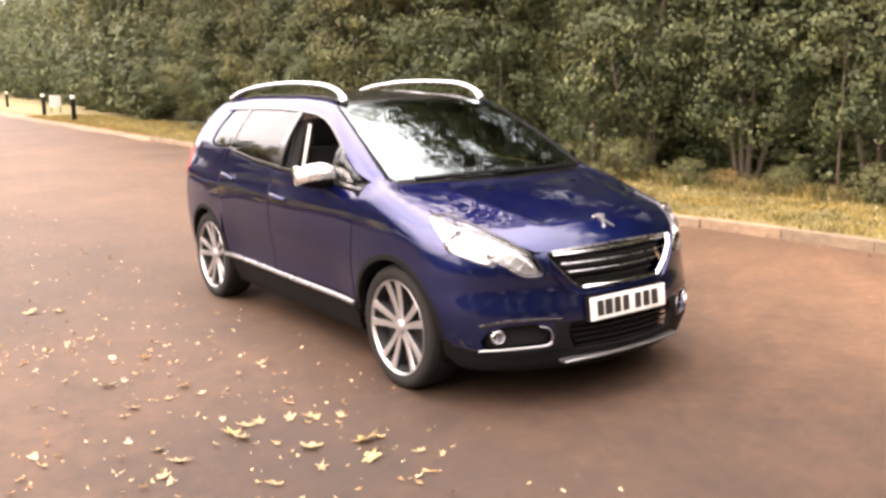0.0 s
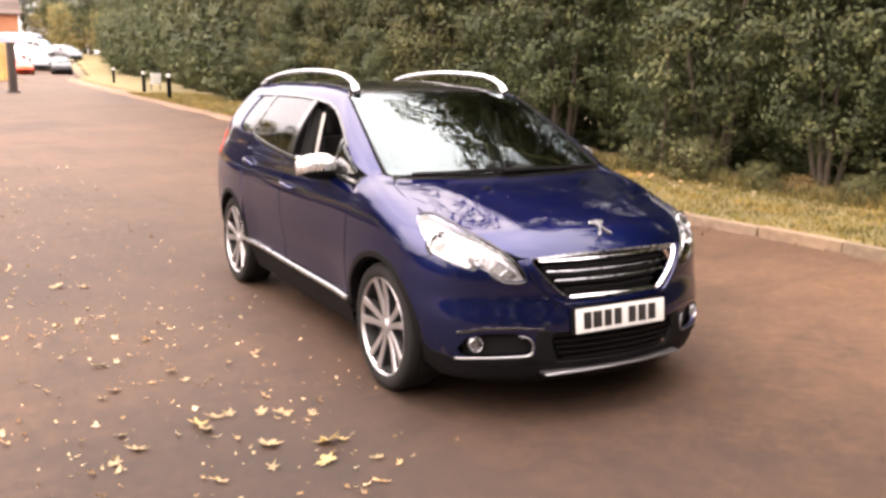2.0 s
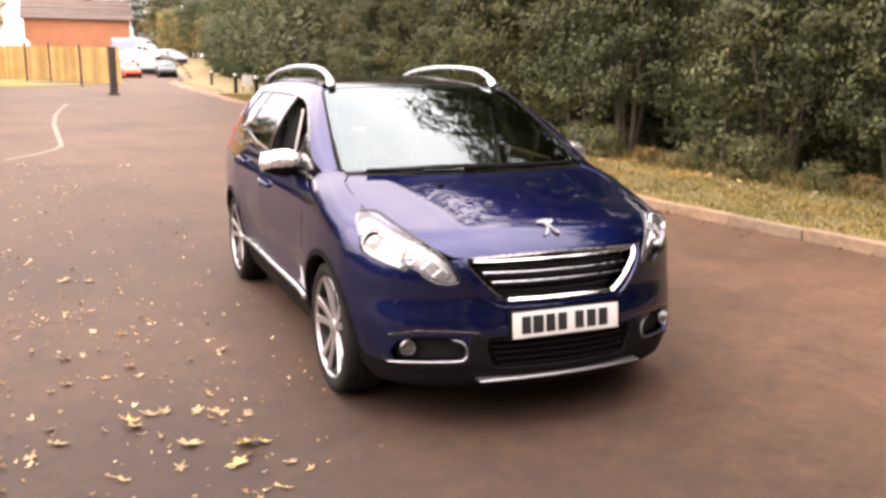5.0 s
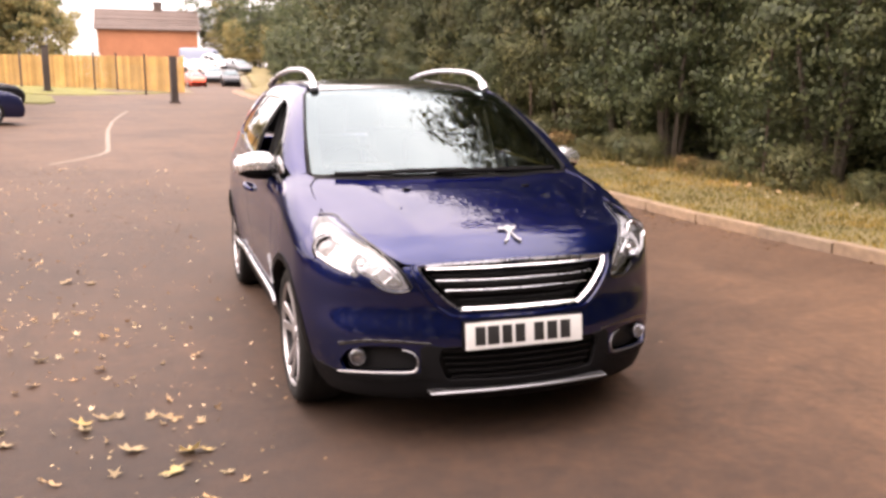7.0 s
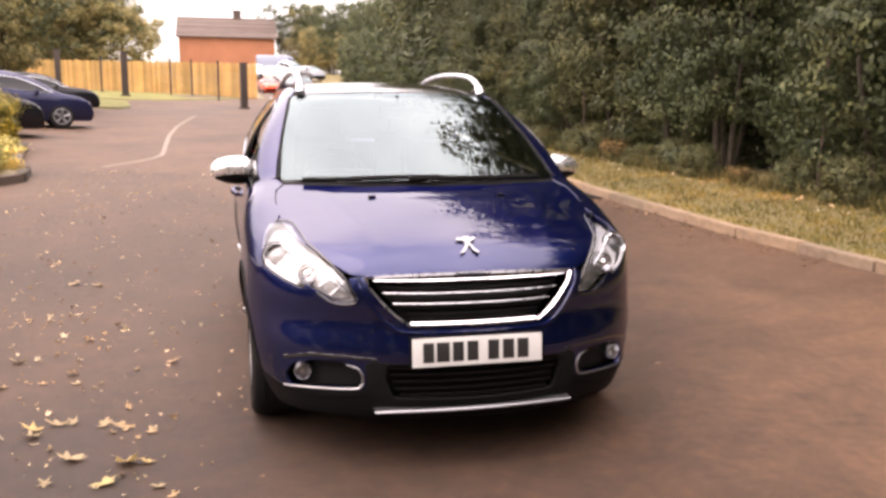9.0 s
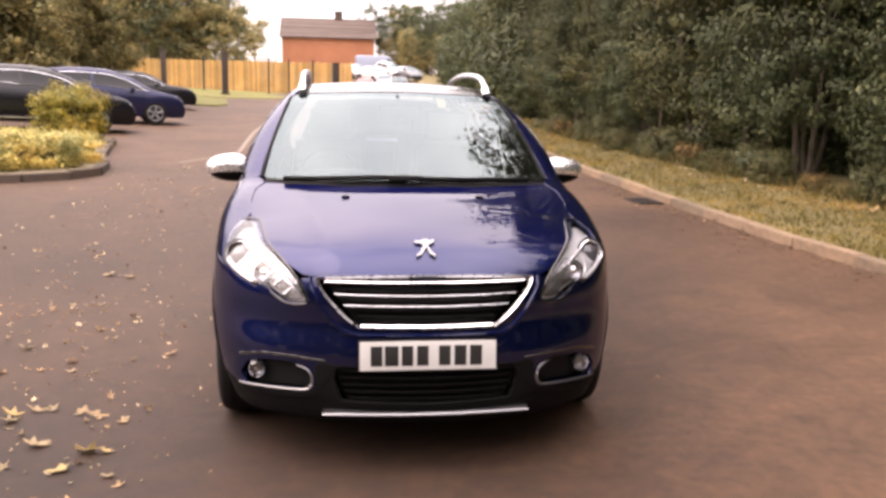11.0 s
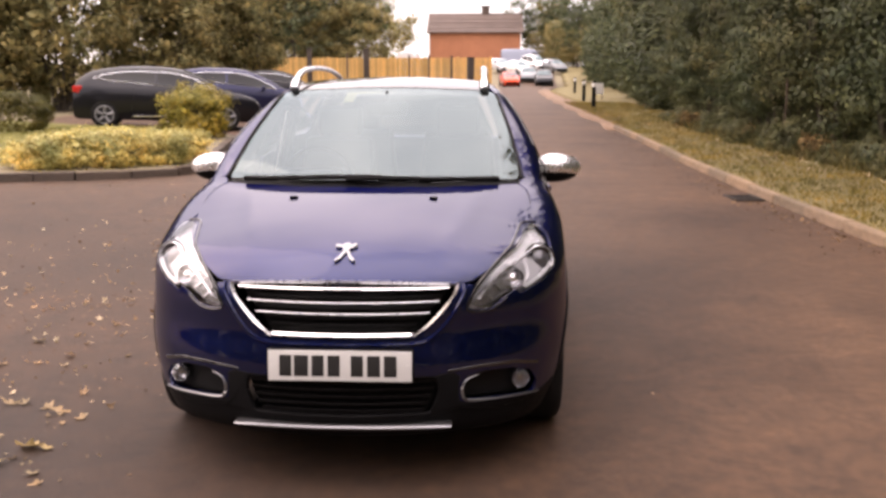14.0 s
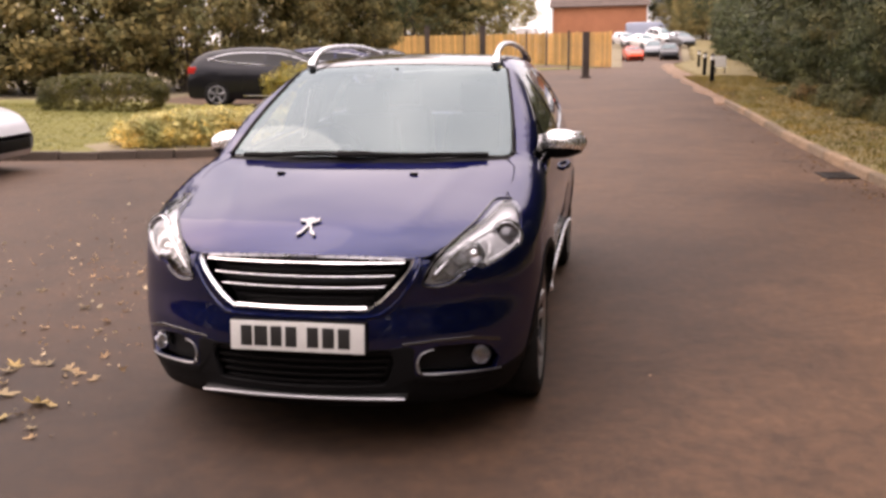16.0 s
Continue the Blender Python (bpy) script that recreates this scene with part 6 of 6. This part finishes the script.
            for k in range(5):
                b = bmesh.new()
                a = 2 * math.pi * k / 5 + .4
                tube(b, [mm @ Vector((.10, .03 * math.cos(a), .03 * math.sin(a))), mm @ Vector((.112, .20 * math.cos(a), .20 * math.sin(a)))], [.030, .040], 5, flat=1)
                part("spoke", b, PARKED_RIM, rim)
            b = bmesh.new()
            lathe(b, [(.224, .104), (.222, .114), (.208, .118), (.192, .110), (.190, .09)], 32, mm)
            bmesh.ops.recalc_face_normals(b, faces=b.faces[:])
            part("rim_lip", b, PARKED_RIM, rim)
        b = bmesh.new()
        box(b, (.10, .16, .10), (.17 * long, s * (wide / 2 + .06), .96), .035, segments=3)
        part("door_mirror", b, paint, root)
        b = bmesh.new()
        box(b, (.36 * long, .03, .03), (-.01 * long, s * (wide / 2 - .035), .30), .008)
        part("sill_strip", b, PARKED_RIM if kind == "van" else CHROME, root)
        for u in (-.20, .02, .21):
            if kind == "van" and u < .1:
                continue
            zs = [.34 + (float(np.interp(u, xx, cols[1])) - .36) * t / 6 for t in range(7)]
            b = bmesh.new()
            tube(b, [flank_low(u * long + .02 * t, z_, s) for t, z_ in enumerate(zs)], .006, 5)
            part("door_seam", b, GRILLE_BLACK, root)
        for u in ((-.06, .16) if kind != "van" else (.16,)):
            b = bmesh.new()
            tube(b, [flank_low(u * long - .10, .86, s), flank_low(u * long, .865, s), flank_low(u * long + .08, .86, s)], .016, 6)
            part("door_handle", b, paint, root)
    for nm, x, z in (("front_bumper", .492 * long, .38), ("rear_bumper", -.492 * long, .42)):
        b = bmesh.new()
        box(b, (.06, wide * .74, .16), (x, 0, z), .025)
        part(nm, b, BLACK_PLASTIC, root)
    root.matrix_world = m
    return root


def car_paint(name, c):
    return surface(name, c, .35, metal=.4, vary=.05, scale=200, coat=.6, spec=.1)


DARK = car_paint("black_car_paint", (.012, .012, .015))
NAVY = car_paint("navy_car_paint", (.016, .018, .05))
SILVER = car_paint("silver_car_paint", (.50, .50, .52))
RED = car_paint("red_car_paint", (.62, .06, .02))
WHITE = car_paint("white_car_paint", (.75, .75, .76))
GREY = car_paint("grey_car_paint", (.16, .17, .18))


def on_ground(x, y, turn):
    z = float(height(x, y))
    c, s = math.cos(radians(turn)), math.sin(radians(turn))
    dz = float(height(x + 1.3 * c, y + 1.3 * s) - height(x - 1.3 * c, y - 1.3 * s))
    return pose(x, y, z, 0, -math.degrees(math.atan2(dz, 2.6)), turn)


parked_car("black hatchback parked beside the lawn", DARK, on_ground(-7.35, 18.1, 17), 4.4, 1.8, 1.5)
parked_car("dark navy hatchback parked in a row of cars", NAVY, on_ground(-6.85, 22.3, 17), 4.4, 1.78, 1.5)
parked_car("dark saloon parked in a row of cars", DARK, on_ground(-8.1, 32.6, 14), 4.6, 1.8, 1.42, kind="saloon")
parked_car("silver car standing beside the lawn edge", SILVER, on_ground(-8.85, 6.25, 8), 4.3)
parked_car("bright red hatchback parked far up the drive", RED, on_ground(3.2, 84, -84), 3.9, 1.66, 1.4)
parked_car("dark car parked beside the far hedge", DARK, on_ground(6.7, 86, -92), 4.3)
parked_car("grey car parked in the far car park", GREY, on_ground(5.4, 90, -95), 4.4)
parked_car("white high-roofed car in the far car park", WHITE, on_ground(6.7, 104, -62), 4.5, 1.85, 1.75)
parked_car("silver car parked in the far car park", SILVER, on_ground(2.6, 102, -70), 4.3)
parked_car("white saloon parked in the far car park", WHITE, on_ground(4.5, 99, -60), 4.3, kind="saloon")
parked_car("grey car parked in the far car park", GREY, on_ground(8.9, 101, -70), 4.4)
parked_car("grey-blue van at the end of the far car park", car_paint("grey_blue_van_paint", (.20, .22, .27)), on_ground(5.6, 109, 4), 5.6, 1.95, 2.4, "van")
parked_car("white van standing behind the fence", WHITE, on_ground(-4.9, 62, 90), 5.2, 1.9, 2.6, "van")

# ---------------------------------------------------------------- gate, fence, bollards
for x, y, tall, w in ((-.08, 40.1, 2.15, .31), (-6.6, 50.4, 2.5, .36), (-10.8, 54.0, 2.4, .34)):
    bm = bmesh.new()
    box(bm, (w, w, tall + .3), (0, 0, tall / 2 - .15), .02)
    box(bm, (w * 1.12, w * 1.12, .05), (0, 0, tall + .02), .015)
    box(bm, (w * 1.5, w * 1.5, .12), (0, 0, .02), .02)
    o = part("gate_post", bm, WOOD_DARK)
    o.matrix_world = pose(x, y, float(height(x, y)), 0, 0, 12)
    tagged(o, "thick dark timber gate post beside the drive", "gate post", "gate posts")
for x, y, tall in ((-1.35, 49.5, 2.3), (-3.0, 54.5, 2.25), (-4.3, 54.5, 2.25), (-8.4, 54.5, 2.2)):
    bm = bmesh.new()
    tube(bm, [(0, 0, -.2), (0, 0, tall * .5), (0, 0, tall)], .06, 8)
    o = part("fence_stake", bm, WOOD_DARK)
    o.matrix_world = pose(x, y, float(height(x, y)))
    tagged(o, "slim dark post in front of the timber fence", "post", "fence stakes")
for k_ in range(8):
    x, y = -17.3 + 2.3 * k_, 58.0 + .05 * (1.8 + 16.4 - 2.3 * k_)
    z = float(height(x + 1.1, y)) - .05
    tall = max(1.9, 3.02 - z)
    f = empty("timber_fence", label="upright orange-brown timber board fence panel", category="fence", group="fence panels")
    for k in range(15):
        bm = bmesh.new()
        box(bm, (.143, .026, tall + R.uniform(-.025, .025)), (.075 + k * .152, R.uniform(-.006, .006), tall / 2), .004, segments=1)
        part("board", bm, WOOD, f, smooth=False)
    for zz in (.4, tall - .4):
        bm = bmesh.new()
        box(bm, (2.28, .05, .09), (1.14, .04, zz), .006, segments=1)
        part("rail", bm, WOOD, f)
    bm = bmesh.new()
    box(bm, (.11, .11, tall + .15), (2.3, .055, tall / 2), .01)
    part("post", bm, WOOD, f)
    f.matrix_world = pose(x, y, z)
for x, y in ((4.98, 31.9), (5.45, 39.5), (6.8, 56.8)):
    b = empty("bollard", label="black roadside bollard with a pale reflector band", category="bollard", group="bollards")
    bm = bmesh.new()
    tube(bm, [(0, 0, -.1), (0, 0, .55), (0, 0, 1.03), (0, 0, 1.08)], [.09, .085, .08, .045], 12)
    part("post", bm, BLACK_PLASTIC, b)
    bm = bmesh.new()
    tube(bm, [(0, 0, .85), (0, 0, .98)], .087, 12)
    part("reflector", bm, SIGN_WHITE, b)
    b.matrix_world = pose(x, y, float(height(x, y)) + .05)
s_ = empty("notice_board", label="small white notice board on two short posts", category="sign")
bm = bmesh.new()
box(bm, (.54, .03, .54), (0, 0, .60), .006)
part("board", bm, SIGN_WHITE, s_)
for x in (-.23, .23):
    bm = bmesh.new()
    tube(bm, [(x, .03, -.1), (x, .03, .9)], .03, 8)
    part("post", bm, WOOD_DARK, s_)
s_.matrix_world = pose(6.42, 41.7, float(height(6.42, 41.7)) + .05, 0, 0, 12)
lamp = empty("lamp_post", label="tall pale grey street lamp post", category="street lamp")
bm = bmesh.new()
tube(bm, [(0, 0, -.2), (0, 0, 1.6), (0, 0, 1.65), (0, 0, 10.2)], [.12, .12, .085, .06], 10)
part("pole", bm, STEEL_GREY, lamp)
bm = bmesh.new()
box(bm, (.25, .7, .12), (0, -.4, 10.2), .04)
part("lantern", bm, STEEL_GREY, lamp)
lamp.matrix_world = pose(-8.75, 75, float(height(-8.75, 75)))



def turf_patch(name, rim, label, lift=.06):
    """A low patch of grass with its rim turned down."""
    rim = soften(rim, .8, .5)
    n = len(rim)
    top = [(x, y, float(height(x, y)) + lift) for x, y in rim]
    low = [(x, y, float(height(x, y)) - .1) for x, y in rim]
    mid = rim.mean(0)
    verts = top + low + [(mid[0], mid[1], float(height(*mid)) + lift)]
    faces = [(i, (i + 1) % n, 2 * n) for i in range(n)] + [(i, i + n, (i + 1) % n + n, (i + 1) % n) for i in range(n)]
    return tagged(mesh_object(name, verts, faces, LAWN), label, "grass", kind="structure")


turf_patch("grass_strip", [(-6.9, 37.6), (-5.5, 37.4), (-5.3, 40), (-6.0, 45.6), (-7.8, 46.6), (-9.6, 44)], "rough yellow-green grass beside the parked saloon")
turf_patch("grass_bank", [(-16.5, 47.5), (-10, 47.2), (-6, 47.2), (-3, 48.6), (-.9, 51.5), (.6, 57.7), (-16.5, 58.7)], "yellow-green grass bank below the timber fence", .03)

# ---------------------------------------------------------------- house and far buildings
house = empty("brick_house", label="red-brick house with a brown tiled roof behind the fence", category="house", kind="thing")
X0, X1, Y0, Y1, Z0, ZE, ZR = -7.0, 5.9, 121.0, 132.0, 1.2, 8.1, 11.0
bm = bmesh.new()
box(bm, (X1 - X0, Y1 - Y0, ZE - Z0), ((X0 + X1) / 2, (Y0 + Y1) / 2, (ZE + Z0) / 2), 0)
part("wall", bm, BRICK, house, smooth=False)
bm = bmesh.new()
for x in (X0 + .01, X1 - .01):
    pts = [(x, Y0 + .1, ZE), (x, Y1 - .1, ZE), (x, (Y0 + Y1) / 2, ZR - .1)]
    for d in (-.12, .12):
        bm.faces.new([bm.verts.new((p[0] + d, p[1], p[2])) for p in pts])
part("gable", bm, WHITE_PAINT, house, smooth=False)
bm = bmesh.new()
n = 12
for side in (0, 1):
    ye = (Y0 - .35, Y1 + .35)[side]
    for k in range(n):
        t0, t1 = k / n, (k + 1) / n
        a = (ye + ((Y0 + Y1) / 2 - ye) * t0, ZE - .12 + (ZR - ZE + .12) * t0 + .05)
        b = (ye + ((Y0 + Y1) / 2 - ye) * t1, ZE - .12 + (ZR - ZE + .12) * t1)
        q = [bm.verts.new(v) for v in ((X0 - .3, a[0], a[1]), (X1 + .3, a[0], a[1]), (X1 + .3, b[0], b[1]), (X0 - .3, b[0], b[1]))]
        bm.faces.new(q)
        bm.faces.new([bm.verts.new(v) for v in ((X0 - .3, a[0], a[1]), (X1 + .3, a[0], a[1]), (X1 + .3, a[0], a[1] - .07), (X0 - .3, a[0], a[1] - .07))])
bmesh.ops.remove_doubles(bm, verts=bm.verts[:], dist=.06)
part("roof", bm, ROOF_TILE, house, smooth=False)
bm = bmesh.new()
box(bm, (1.1, .8, 1.5), (.9, (Y0 + Y1) / 2, ZR + .25), .03)
box(bm, (1.3, 1.0, .15), (.9, (Y0 + Y1) / 2, ZR + .95), .03)
part("chimney", bm, ROOF_TILE, house)
bm = bmesh.new()
box(bm, (X1 - X0 + .6, .12, .16), ((X0 + X1) / 2, Y0 - .38, ZE - .10), .02)
part("gutter", bm, ROOF_TILE, house)
for x in (X0 + .05, X1 - .05):
    bm = bmesh.new()
    tube(bm, [(x, Y0 - .08, Z0), (x, Y0 - .08, ZE)], .10, 8)
    part("downpipe", bm, WHITE_PAINT, house)
shed = empty("white_building", label="white rendered building with a grey roof behind the fence", category="building")
bm = bmesh.new()
box(bm, (8.6, 8, 5.4), (-17.6, 104, 4.1), .02)
part("wall", bm, WHITE_PAINT, shed, smooth=False)
bm = bmesh.new()
box(bm, (9.2, 8.8, 1.2), (-17.6, 104, 7.2), .02, taper=.6)
part("roof", bm, ROOF_TILE, shed, smooth=False)
for x in (-15.4, -19.4):
    bm = bmesh.new()
    box(bm, (1.8, .06, 1.4), (x, 99.97, 5.4), .01)
    part("window", bm, WINDOW_DARK, shed)
